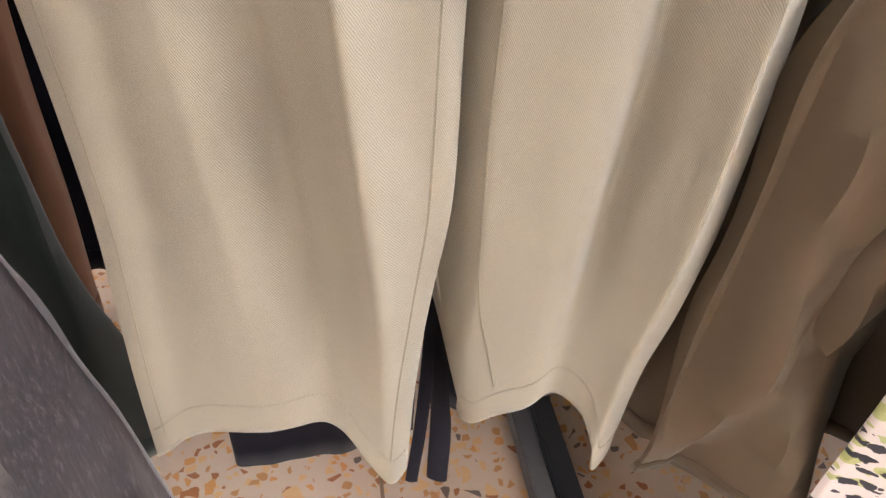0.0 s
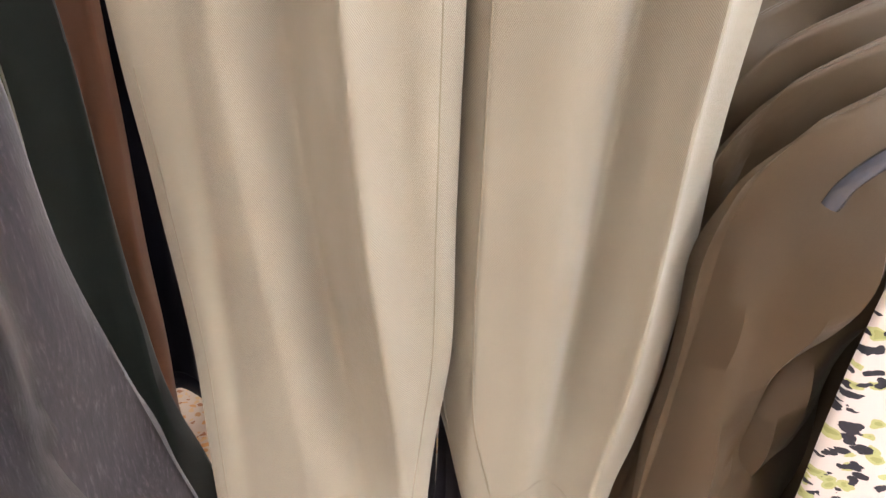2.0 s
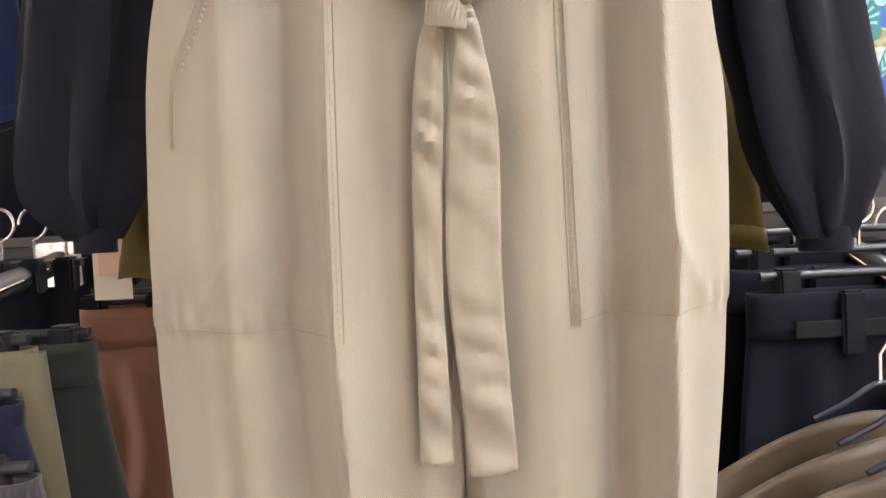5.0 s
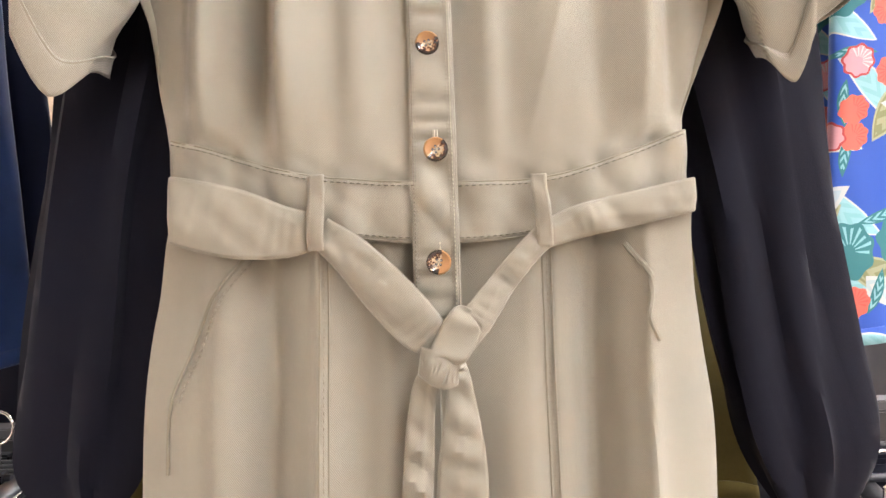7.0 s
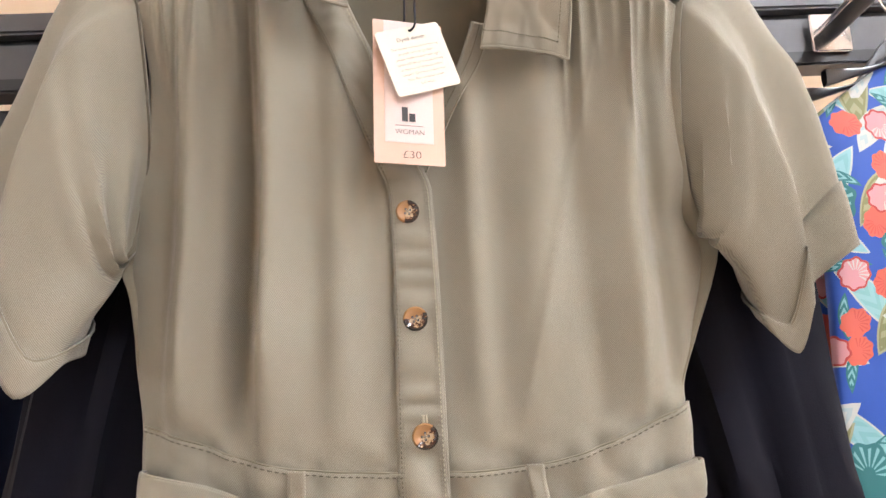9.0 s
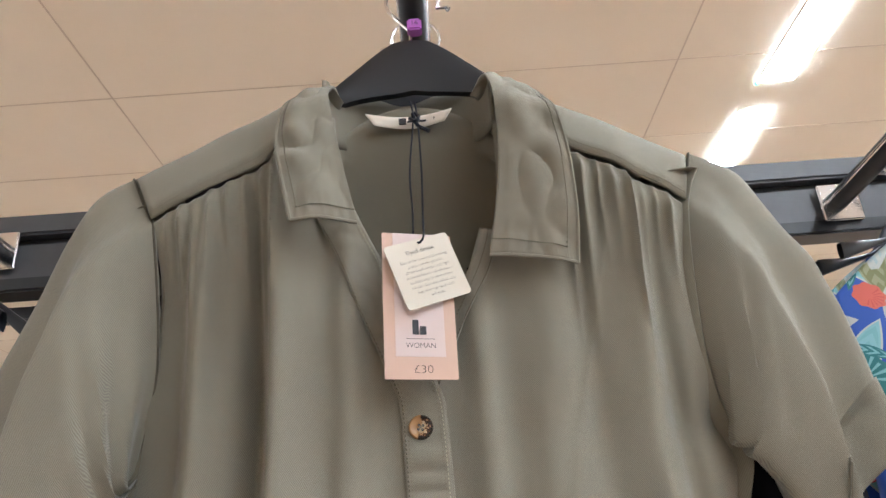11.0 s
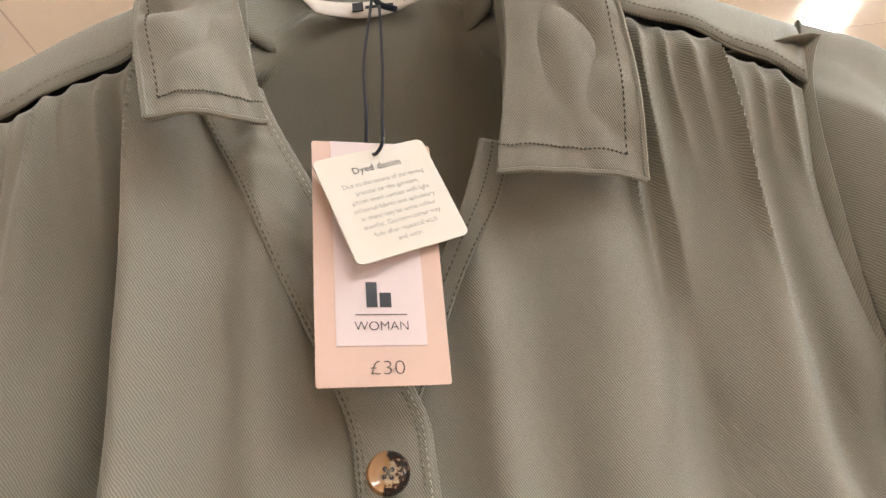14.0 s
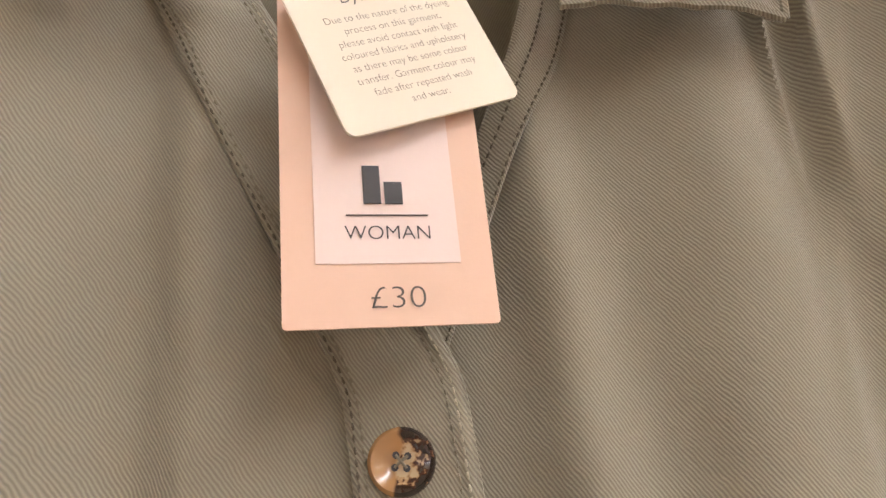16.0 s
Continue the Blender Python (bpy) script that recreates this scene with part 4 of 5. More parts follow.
def belt_piece(name, points, widths, n=50, label="", edge=True, seed=20):
    f = ribbon(points, widths, n, seed=seed, ripple=0.0030 if name == "tie_end" else 0.0007)
    ob = thick(part(name, sheet(f, n, 24), KHAKI_SEWN, belt, label), 0.0024, 0)
    for v in (0.0, 1.0):
        part("edge", pipe([Vector(f(k / n, v)) for k in range(n + 1)], 0.0013, 6), KHAKI, ob)
    return ob


belt = thing("belt", (0, -0.02, 1.09), "knotted khaki twill tie belt round the jumpsuit", "belt")
belt_piece("belt_run", [(-0.196, 0.030, 1.199), (-0.190, -0.004, 1.199), (-0.145, -0.012, 1.188), (-0.110, -0.012, 1.181), (-0.085, -0.011, 1.181)], (0.046, 0.047, 0.048, 0.036, 0.024), seed=21)
belt_piece("belt_run", [(-0.083, -0.011, 1.181), (-0.060, -0.014, 1.162), (-0.036, -0.018, 1.136), (-0.012, -0.022, 1.110), (0.004, -0.022, 1.097)], (0.020, 0.028, 0.034, 0.032, 0.018), seed=22)
belt_piece("belt_run", [(0.196, 0.034, 1.202), (0.193, 0.000, 1.201), (0.140, -0.008, 1.190), (0.110, -0.011, 1.184), (0.080, -0.012, 1.174)], (0.022, 0.023, 0.023, 0.022, 0.018), seed=23)
belt_piece("belt_run", [(0.082, -0.012, 1.175), (0.064, -0.014, 1.158), (0.046, -0.017, 1.136), (0.030, -0.020, 1.116), (0.016, -0.022, 1.102)], (0.017, 0.016, 0.018, 0.022, 0.026), seed=24)
belt_piece("tie_end", [(0.000, -0.018, 1.082), (-0.010, -0.016, 1.065), (-0.016, -0.013, 1.00), (-0.020, -0.012, 0.90), (-0.020, -0.013, 0.82), (-0.020, -0.014, 0.763)], (0.008, 0.015, 0.020, 0.018, 0.020, 0.022), 70, seed=25)
belt_piece("tie_end", [(0.012, -0.020, 1.086), (0.016, -0.018, 1.062), (0.016, -0.015, 1.00), (0.013, -0.013, 0.90), (0.017, -0.014, 0.82), (0.021, -0.014, 0.754)], (0.012, 0.017, 0.034, 0.037, 0.034, 0.033), 70, seed=26)


def knot_f(u, v):
    a, b = 2 * math.pi * u, math.pi * v
    rx, rz = 0.0145, 0.0215
    def square(q):
        return math.copysign(abs(q)**0.62, q)
    x = rx * square(math.sin(b) * math.cos(a))
    y = 0.0075 * square(math.sin(b) * math.sin(a)) + 0.0016 * math.sin(5 * b + 2 * math.cos(a))
    z = rz * square(math.cos(b)) * (1 - 0.18 * math.cos(a))
    k = 0.92 + 0.08 * math.cos(3 * a + 2) * math.sin(b)
    c, s = math.cos(0.5), math.sin(0.5)
    return (0.014 + (x * c + z * s) * k, -0.028 + y, 1.102 + (-x * s + z * c) * k)


part("knot", sheet(knot_f, 40, 28, True), KHAKI_SEWN, belt, "soft folded knot")
belt_piece("knot_loop", [(-0.012, -0.020, 1.086), (-0.004, -0.030, 1.083), (0.006, -0.033, 1.079), (0.014, -0.026, 1.077)], (0.020, 0.022, 0.020, 0.014), 24, "crumpled fold under the knot", seed=27)
# belt loops, sewn to the waist
for x0, x1, z1, z0 in ((-0.0835, -0.0850, 1.221, 1.167), (0.0765, 0.0800, 1.218, 1.166)):
    f = ribbon([(x0, -0.0150, z1), (x0, -0.0175, z1 - 0.010), ((x0 + x1) / 2, -0.0185, (z0 + z1) / 2), (x1, -0.0175, z0 + 0.010), (x1, -0.0150, z0)], (0.0115, 0.0115), 24, swell=0.001)
    lp = thick(part("belt_loop", sheet(f, 24, 6), KHAKI, suit), 0.0022, 0)
    for v in (0.2, 0.8):
        part("stitching", stitches([Vector(f(k / 24, v)) + Vector((0, -0.0013, 0)) for k in range(3, 22)], 0.0035, 0.0004, 0.0006), THREAD, lp)

# woven size label inside the neck
bm = sheet(lambda u, v: (-0.041 + 0.008 * (1 - v) + (0.082 - 0.016 * (1 - v)) * u, 0.056 + 0.010 * math.sin(math.pi * u), 1.692 + 0.013 * v), 16, 3)
nl = thick(part("neck_label", bm, LABEL, suit, "cream woven neck label with a dark mark"), 0.0008)
bm = bmesh.new()
box(bm, -0.010, -0.003, 0.0615, 0.0625, 1.6950, 1.7015)
box(bm, -0.002, 0.016, 0.0625, 0.0635, 1.6975, 1.6992)
box(bm, 0.023, 0.027, 0.0605, 0.0615, 1.6965, 1.7005)
part("print", bm, INK, nl, smooth=False)


# ---- hanger, hook and size marker ----
def hanger(at, half, drop, name="hanger", label="black moulded plastic clothes hanger with chrome hook", bend=0.02, high=0.060, flip=1):
    x0, y0, z0 = at
    h = thing(name, at, label, "clothes hanger")
    top = curve([(0, z0), (0.10 * half, z0 - 0.004), (0.34 * half, z0 - 0.047), (0.5 * half, z0 - 0.078), (half, z0 - drop)])
    low = curve([(0, z0 - high), (0.4 * half, z0 - high - 0.018), (half, z0 - drop - 0.022)])

    def f(u, v):
        s = 2 * v - 1
        x = half * s
        a = 2 * math.pi * u
        zt, zb = top(abs(x)), low(abs(x))
        r = 0.0065
        z = (zt + zb) / 2 + (zt - zb) / 2 * max(-1, min(1, 1.25 * math.sin(a)))
        return (x0 + x, y0 - bend * abs(s)**2 + r * math.cos(a), z)
    bm = sheet(f, 20, 48, True)
    part("bar", bm, HANGER_BLACK, h)
    pts = [(x0, y0, z0 - 0.004), (x0, y0, z0 + 0.014), (x0 - flip * 0.010, y0, z0 + 0.026)]
    for k in range(13):
        a = radians(205 - k * 19)
        pts.append((x0 + 0.004 + flip * 0.027 * math.cos(a), y0, z0 + 0.052 + 0.027 * math.sin(a)))
    pts.append((x0 + 0.004 + flip * 0.034, y0, z0 + 0.042))
    part("hook_end", pipe([pts[-1], (pts[-1][0] + flip * 0.003, y0, pts[-1][2] - 0.003)], [0.0022, 0.0030], 10), CHROME, h)
    part("hook", pipe(pts, 0.0018, 8), CHROME, h)
    return h


ARM_Z = 1.853
hanger((0.006, 0.066, 1.793), 0.205, 0.155)
sm = thing("size_marker", (0.011, 0.062, 1.803), "purple plastic size cube on the hanger neck", "size marker")
part("cube", box(bmesh.new(), 0.0035, 0.0180, 0.050, 0.064, 1.797, 1.811, 0.002), PURPLE, sm)


def lettering(body, size, at, material, parent, turn=0.0, tilt=90.0, name="text", align="CENTER", extrude=0.0, squeeze=1.0, space=1.0, thin=0.0):
    cu = bpy.data.curves.new(name, "FONT")
    cu.body, cu.size, cu.align_x, cu.align_y, cu.extrude, cu.space_character = body, size, align, "CENTER", extrude, space
    cu.offset = -thin * size
    tmp = bpy.data.objects.new(name, cu)
    scene.collection.objects.link(tmp)
    me = bpy.data.meshes.new_from_object(tmp)
    bpy.data.objects.remove(tmp)
    m = at @ pose(0, 0, 0, tilt, 0, 0) @ Matrix.Diagonal((squeeze, 1, 1, 1))
    me.transform(m)
    return finish(name, me, material, parent)


lettering("16", 0.0075, pose(0.0108, 0.0495, 1.804), INK, sm)


# ---- swing tags on a cord ----
def card(bm, w, h, r, t):
    """A rounded card in the x-z plane hanging down from z = 0; its face looks to -y."""
    pts = []
    for cx, cz, a0 in ((w / 2 - r, -r, 0), (-w / 2 + r, -r, 90), (-w / 2 + r, -h + r, 180), (w / 2 - r, -h + r, 270)):
        for k in range(5):
            a = radians(a0 + k * 22.5)
            pts.append((cx + r * math.cos(a), cz + r * math.sin(a)))
    f = [bm.verts.new((x, -t / 2, z)) for x, z in pts]
    b = [bm.verts.new((x, t / 2, z)) for x, z in pts]
    bm.faces.new(f)
    bm.faces.new(list(reversed(b)))
    for i in range(len(pts)):
        j = (i + 1) % len(pts)
        bm.faces.new((f[j], f[i], b[i], b[j]))
    return bm


def local_part(name, bm, material, parent, m, label=""):
    bm.transform(m)
    return part(name, bm, material, parent, label, smooth=False)


TAG = pose(0.0018, -0.0045, 1.5500, 0.4, 0.8, 15.5)
tag = thing("price_tag", TAG.translation, "pink card price tag hanging on a navy cord", "price tag")
TW, TH = 0.0547, 0.1145
body = local_part("card", card(bmesh.new(), TW, TH, 0.0012, 0.0007), PINK, tag, TAG)
local_part("panel", card(bmesh.new(), 0.0375, 0.0978, 0.0003, 0.0003), PINK_PALE, body, TAG @ pose(-0.0002, -0.0005, 0.0), "paler pink printed panel")
bm = box(bmesh.new(), -0.0060, -0.0014, -0.0012, -0.0008, -0.0812, -0.0700)
box(bm, -0.0004, 0.0044, -0.0012, -0.0008, -0.0812, -0.0748)
local_part("mark", bm, INK, body, TAG, "dark blocky shop mark")
local_part("rule", box(bmesh.new(), -0.0108, 0.0108, -0.0011, -0.0008, -0.0846, -0.0843), INK_GREY, body, TAG)
lettering("WOMAN", 0.0056, TAG @ pose(0, -0.0010, -0.0896), INK, body, thin=0.012)
lettering("£30", 0.0084, TAG @ pose(0.0012, -0.0010, -0.1074), INK_GREY, body, squeeze=1.18, thin=0.018)

CARD = Matrix.Translation((0.0006, -0.0098, 1.5432)) @ Matrix(((0.8748, -0.3623, -0.3223), (0.3506, 0.9317, -0.0961), (0.3344, -0.0289, 0.9418))).to_4x4()
care = thing("care_tag", CARD.translation, "cream care card with printed dye warning on the same cord", "care tag")
cbody = local_part("card", card(bmesh.new(), 0.0552, 0.0528, 0.003, 0.0008), CREAM, care, CARD)
lettering("Dyed denim", 0.0047, CARD @ pose(0, -0.0009, -0.0095), INK, cbody, space=1.05)
for k, line in enumerate(("Due to the nature of the dyeing", "process on this garment,", "please avoid contact with light", "coloured fabrics and upholstery",
                          "as there may be some colour", "transfer. Garment colour may", "fade after repeated wash", "and wear.")):
    lettering(line, 0.0034, CARD @ pose(0.0005, -0.0009, -0.0164 - 0.0042 * k), INK_GREY, cbody, squeeze=0.92, thin=0.016)

cord = thing("tag_cord", (0.006, 0.03, 1.55), "navy knotted cord that holds the swing tags", "cord")
hole = CARD @ Vector((0.002, -0.003, -0.004))
part("strand", pipe(along([(0.002, 0.050, 1.712), (0.004, 0.046, 1.690), (-0.001, 0.020, 1.62), (0.000, 0.000, 1.57), tuple(hole + Vector((-0.006, 0.006, -0.006)))], 30), 0.0009, 7), CORD, cord)
part("strand", pipe(along([(0.006, 0.050, 1.712), (0.008, 0.046, 1.690), (0.009, 0.018, 1.62), (0.008, -0.004, 1.565), tuple(hole + Vector((0.003, -0.001, 0.005))), tuple(hole), tuple(hole + Vector((-0.003, 0.004, 0.002)))], 36), 0.0009, 7), CORD, cord)
part("knot", pipe(along([(0.001, 0.045, 1.690), (0.006, 0.041, 1.684), (0.009, 0.043, 1.690), (0.004, 0.043, 1.694), (0.008, 0.042, 1.680), (0.018, 0.040, 1.672)], 24), 0.0019, 7), CORD, cord)


# ---- shop fittings ----
rail = thing("display_rail", (0, 0.48, 1.74), "black metal wall display rail with slotted face", "rail")
bm = box(bmesh.new(), -2.2, 2.4, 0.480, 0.520, 1.742, 1.800, 0.003)
part("bar", bm, METAL_DARK, rail)
part("lip", box(bmesh.new(), -2.2, 2.4, 0.470, 0.520, 1.812, 1.846, 0.004), METAL_DARK, rail)
part("slot", box(bmesh.new(), -2.2, 2.4, 0.492, 0.518, 1.798, 1.814), METAL_BLACK, rail)
part("lower_lip", box(bmesh.new(), -2.2, 2.4, 0.474, 0.520, 1.722, 1.744, 0.003), METAL_BLACK, rail)
low_rail = thing("display_rail", (0, 0.48, 0.9), "black metal lower display rail", "rail")
part("bar", box(bmesh.new(), -2.2, 2.4, 0.480, 0.515, 0.885, 0.925, 0.003), METAL_BLACK, low_rail)
part("lip", box(bmesh.new(), -2.2, 2.4, 0.474, 0.515, 0.927, 0.940, 0.002), METAL_DARK, low_rail)
side_rail = thing("display_rail", (-1.2, 0.6, 1.69), "thin black crossbar behind the display rail", "rail")
part("bar", box(bmesh.new(), -2.2, -0.42, 0.521, 0.541, 1.692, 1.716, 0.004), METAL_BLACK, side_rail)


def upright(x):
    u = thing("upright_post", (x, 0.53, FLOOR), "black steel upright post of the display stand on a flat foot", "post", "display posts")
    part("post", box(bmesh.new(), x - 0.02, x + 0.02, 0.521, 0.561, FLOOR, 1.95, 0.003), METAL_BLACK, u)
    part("foot", box(bmesh.new(), x - 0.012, x + 0.014, -0.02, 0.56, FLOOR + 0.0005, FLOOR + 0.03, 0.002), METAL_BLACK, u)
    part("foot_plate", box(bmesh.new(), x - 0.034, x - 0.013, -0.02, 0.56, FLOOR + 0.0005, FLOOR + 0.026, 0.002), METAL_DARK, u, "grey foot plate")


for x in (-1.05, 0.155, 1.36):
    upright(x)


def arm(x, y_tip, z, z_back, name="faceout_rail", label="dark steel hanging arm with grey end cap and chrome sides"):
    a = thing(name, (x, 0.48, z_back), label, "clothes rail")
    part("tube", pipe([(x, y_tip, z), (x, 0.47, z_back)], 0.0150, 20), METAL_BLACK, a)
    for sx in (-1, 1):
        part("side_strip", pipe([(x + sx * 0.0138, y_tip + 0.002, z), (x + sx * 0.0138, 0.465, z_back)], 0.0030, 8), CHROME, a, "chrome side strip")
    part("cap", pipe([(x, y_tip - 0.012, z), (x, y_tip - 0.010, z), (x, y_tip + 0.004, z)], [0.0150, 0.0172, 0.0172], 24), CAP, a, "grey plastic end cap")
    part("bracket", box(bmesh.new(), x - 0.030, x + 0.030, 0.4655, 0.4735 if z > 1.5 else 0.4795, z_back - 0.034, z_back + 0.026, 0.002), CHROME, a, "square metal bracket")
    return a


arm(0.010, 0.030, ARM_Z, 1.80)
arm(0.628, -0.12, 1.800, 1.772)
arm(-0.640, -0.12, 1.800, 1.790)
arm(-0.52, -0.12, 0.815, 0.905, label="sloping black waterfall arm for trousers")
arm(0.52, -0.14, 0.70, 0.905, label="sloping black waterfall arm for tops and trousers")


# ---- other clothes ----
def garment(name, label, category, cx, y, ztop, zbot, wt, wb, depth, material, folds=9, amp=0.008, drop=0.0, lean=0.0, legs=False, seed=1, waist=None, group="", hemwave=0.01, profile=None):
    """A hanging garment: a flat tube with vertical folds. wt, wb: half-widths at top and hem; drop: how far its shoulders slope."""
    g = thing(name, (cx, y, zbot), label, category, group)
    shape = []
    wide = profile or curve([(0, wt), (0.25, wt + 0.35 * (wb - wt)), (1, wb)])

    def tube(xa, xb, za, zb_, nm, nu=72, nv=50):
        def f(u, v):
            a = 2 * math.pi * u
            s = math.cos(a)
            half = wide(v)
            x0, x1 = xa * half, xb * half
            x = (x0 + x1) / 2 + (x1 - x0) / 2 * s
            front = math.sin(a)
            q = x / half
            zt = za - drop * abs(q)**1.6
            z = zt + (zb_ + hemwave * math.sin(x * 31 + seed) - zt) * v
            w = smooth(v * 3 + 0.15)
            fold = amp * w * (math.sin(x * folds * 8 + seed * 1.7 + 1.2 * math.sin(v * 3 + seed)) + 1.6 * wob(x, z, 14, seed) + 0.8 * wob(x, z * 0.5, 40, seed))
            th = depth * (0.25 + 0.75 * smooth(v * 4)) if drop else depth
            yy = y - th * (abs(front)**0.6) * (1 if front > 0 else -1) - fold * (1 if front > 0 else 0.4)
            return (cx + x + lean * (1 - v), yy, z)
        shape.append(f)
        bm = sheet(f, nu, nv, True)
        return part(nm, bm, material, g)
    if legs:
        mid = ztop - 0.30 * (ztop - zbot)
        thick(tube(-1, 1, ztop, mid, "seat", nv=24), 0.001, 0)
        wide0 = wide
        wide = lambda v: wide0(0.3 + 0.7 * v)
        thick(tube(-1, -0.02, mid + 0.004, zbot, "leg"), 0.001, 0)
        thick(tube(0.02, 1, mid + 0.004, zbot + 0.06, "leg"), 0.001, 0)
    else:
        thick(tube(-1, 1, ztop, zbot, "body"), 0.001, 0)
        src = shape[0]
        for name_, v0, v1, grow in (("hem", 0.965, 1.0, 0.0012),):
            bm = sheet(lambda u, v: Vector(src(u, v0 + (v1 - v0) * v)) + Vector((0, -grow if math.sin(2 * math.pi * u) > 0 else grow, 0)), 72, 2, True)
            thick(part(name_, bm, material, g), 0.0014, 0)
    if waist:
        bm = sheet(lambda u, v: (cx + lean + (wt + 0.003) * math.cos(2 * math.pi * u), y - (depth + 0.004) * (abs(math.sin(2 * math.pi * u))**0.6) * (1 if math.sin(2 * math.pi * u) > 0 else -1), ztop + 0.004 - waist * v), 60, 4, True)
        thick(part("waistband", bm, material, g), 0.002)
    return g


def clip_hanger(cx, y, z, half, metal=CHARCOAL_DARK):
    """A trouser hanger: a bar, two clips and a hook over the arm."""
    h = thing("clip_hanger", (cx, y, z), "black trouser hanger with black clips and wire hook", "clothes hanger", "trouser hangers")
    part("bar", pipe([(cx - half, y, z), (cx + half, y, z)], 0.005, 8), HANGER_BLACK, h)
    for s in (-0.8, 0.8):
        part("clip", box(bmesh.new(), cx + s * half - 0.012, cx + s * half + 0.012, y - 0.012, y + 0.012, z - 0.035, z + 0.008, 0.003), metal, h, "black clip")
    pts = [(cx, y, z), (cx, y, z + 0.03)] + [(cx + 0.018 * math.cos(radians(a)) , y, z + 0.052 + 0.02 * math.sin(radians(a))) for a in range(-60, 200, 20)]
    part("hook", pipe(pts, 0.002, 8), CHROME, h)
    return h


def sleeve_tube(parent, points, radii, material, seed):
    ps = along(points, 40)
    rr = curve([(k / (len(radii) - 1), r) for k, r in enumerate(radii)])

    def f(u, v):
        a = 2 * math.pi * u
        p = ps[round(v * 40)]
        r = rr(v) * (1 + 0.17 * math.sin(3 * a + seed + 2 * v) + 0.17 * math.sin(7 * a + 5 * v + seed) + 0.05 * math.sin(13 * a - 6 * v))
        return p + Vector((r * math.cos(a), 0.55 * r * math.sin(a), 0))
    ob = thick(part("sleeve", sheet(f, 40, 40, True), material, parent), 0.001, 0)
    part("cuff", pipe([ps[-1] + Vector((0, 0, 0.01)), ps[-1] + Vector((0, 0, -0.012))], rr(1) * 1.05, 20, None, 0.55), material, ob)


# black long-sleeved jumpsuit on the same arm, behind the khaki one
g = garment("black_jumpsuit", "black long-sleeved jumpsuit hanging close behind the khaki one", "jumpsuit", 0.0, 0.105, 1.66, 0.055, 0.20, 0.17, 0.018, BLACK_CLOTH, 7, 0.006, 0.07, legs=True, seed=3,
            profile=curve([(0, 0.21), (0.18, 0.215), (0.3, 0.18), (0.45, 0.19), (1, 0.165)]))
sleeve_tube(g, [(-0.195, 0.13, 1.60), (-0.245, 0.13, 1.44), (-0.290, 0.13, 1.25), (-0.310, 0.13, 1.08), (-0.322, 0.13, 0.98), (-0.318, 0.13, 0.935)], (0.06, 0.068, 0.055, 0.058, 0.050, 0.022), BLACK_CLOTH, 1)
sleeve_tube(g, [(0.195, 0.13, 1.60), (0.250, 0.13, 1.44), (0.290, 0.13, 1.25), (0.318, 0.13, 1.08), (0.340, 0.13, 0.98), (0.348, 0.13, 0.905)], (0.06, 0.072, 0.058, 0.055, 0.052, 0.022), BLACK_CLOTH, 2)
for pts, w in (([(0.004, 0.080, 0.70), (0.003, 0.074, 0.45), (0.000, 0.066, 0.244), (-0.004, 0.062, 0.13), (-0.010, 0.060, 0.050)], 0.011),
               ([(0.012, 0.080, 0.70), (0.010, 0.072, 0.45), (0.006, 0.064, 0.22), (0.012, 0.060, 0.13), (0.013, 0.060, 0.050)], 0.019)):
    part("tie_end", pipe(along(pts, 30), w / 2, 12, None, 0.35), BLACK_CLOTH, g, "hanging black tie end")
hanger((0.006, 0.13, 1.797), 0.19, 0.15, flip=-1)
garment("mustard_jumper", "mustard knitted jumper hanging behind black clothes", "jumper", 0.0, 0.215, 1.64, 0.885, 0.21, 0.335, 0.02, MUSTARD, 6, 0.007, 0.07, seed=5)
hanger((0.006, 0.215, 1.80), 0.19, 0.15)
g = garment("black_blouse", "black blouse hanging at the back of the arm", "blouse", 0.0, 0.30, 1.64, 0.94, 0.23, 0.28, 0.02, BLACK_CLOTH, 6, 0.007, 0.07, seed=6)
sleeve_tube(g, [(-0.20, 0.30, 1.60), (-0.30, 0.30, 1.40), (-0.365, 0.30, 1.2), (-0.385, 0.30, 1.05), (-0.39, 0.30, 0.96)], (0.05, 0.055, 0.05, 0.05, 0.03), NAVY, 3)
sleeve_tube(g, [(0.20, 0.30, 1.60), (0.30, 0.30, 1.40), (0.385, 0.30, 1.2), (0.42, 0.30, 1.05), (0.43, 0.30, 0.97)], (0.05, 0.055, 0.05, 0.05, 0.03), BLACK_CLOTH, 4)
hanger((0.006, 0.30, 1.80), 0.19, 0.15)

# blue and floral clothes on the neighbouring arms
for k, (y, mat, lab) in enumerate(((0.10, NAVY, "navy"), (0.17, BLUE, "blue denim"), (0.24, BLUE, "blue denim"), (0.31, NAVY, "navy"))):
    garment("hanging_shirt", lab + " shirt hanging on a black hanger on the arm", "shirt", -0.66, y, 1.60, 1.02 + 0.02 * k, 0.20, 0.235, 0.02, mat, 7, 0.008, 0.08, seed=10 + k, group="blue shirts on the arm")
    hanger((-0.645, y, 1.745), 0.19, 0.15)
for k, y in enumerate((0.36, 0.42)):
    garment("floral_blouse", "bright blue floral print blouse with coral flowers and pale leaves", "blouse", 0.72, y, 1.70, 1.04, 0.20, 0.235, 0.018, FLORAL, 3, 0.004, 0.11, seed=30 + k, group="floral blouses", hemwave=0.004)
    hanger((0.70, y, 1.742), 0.17, 0.09)

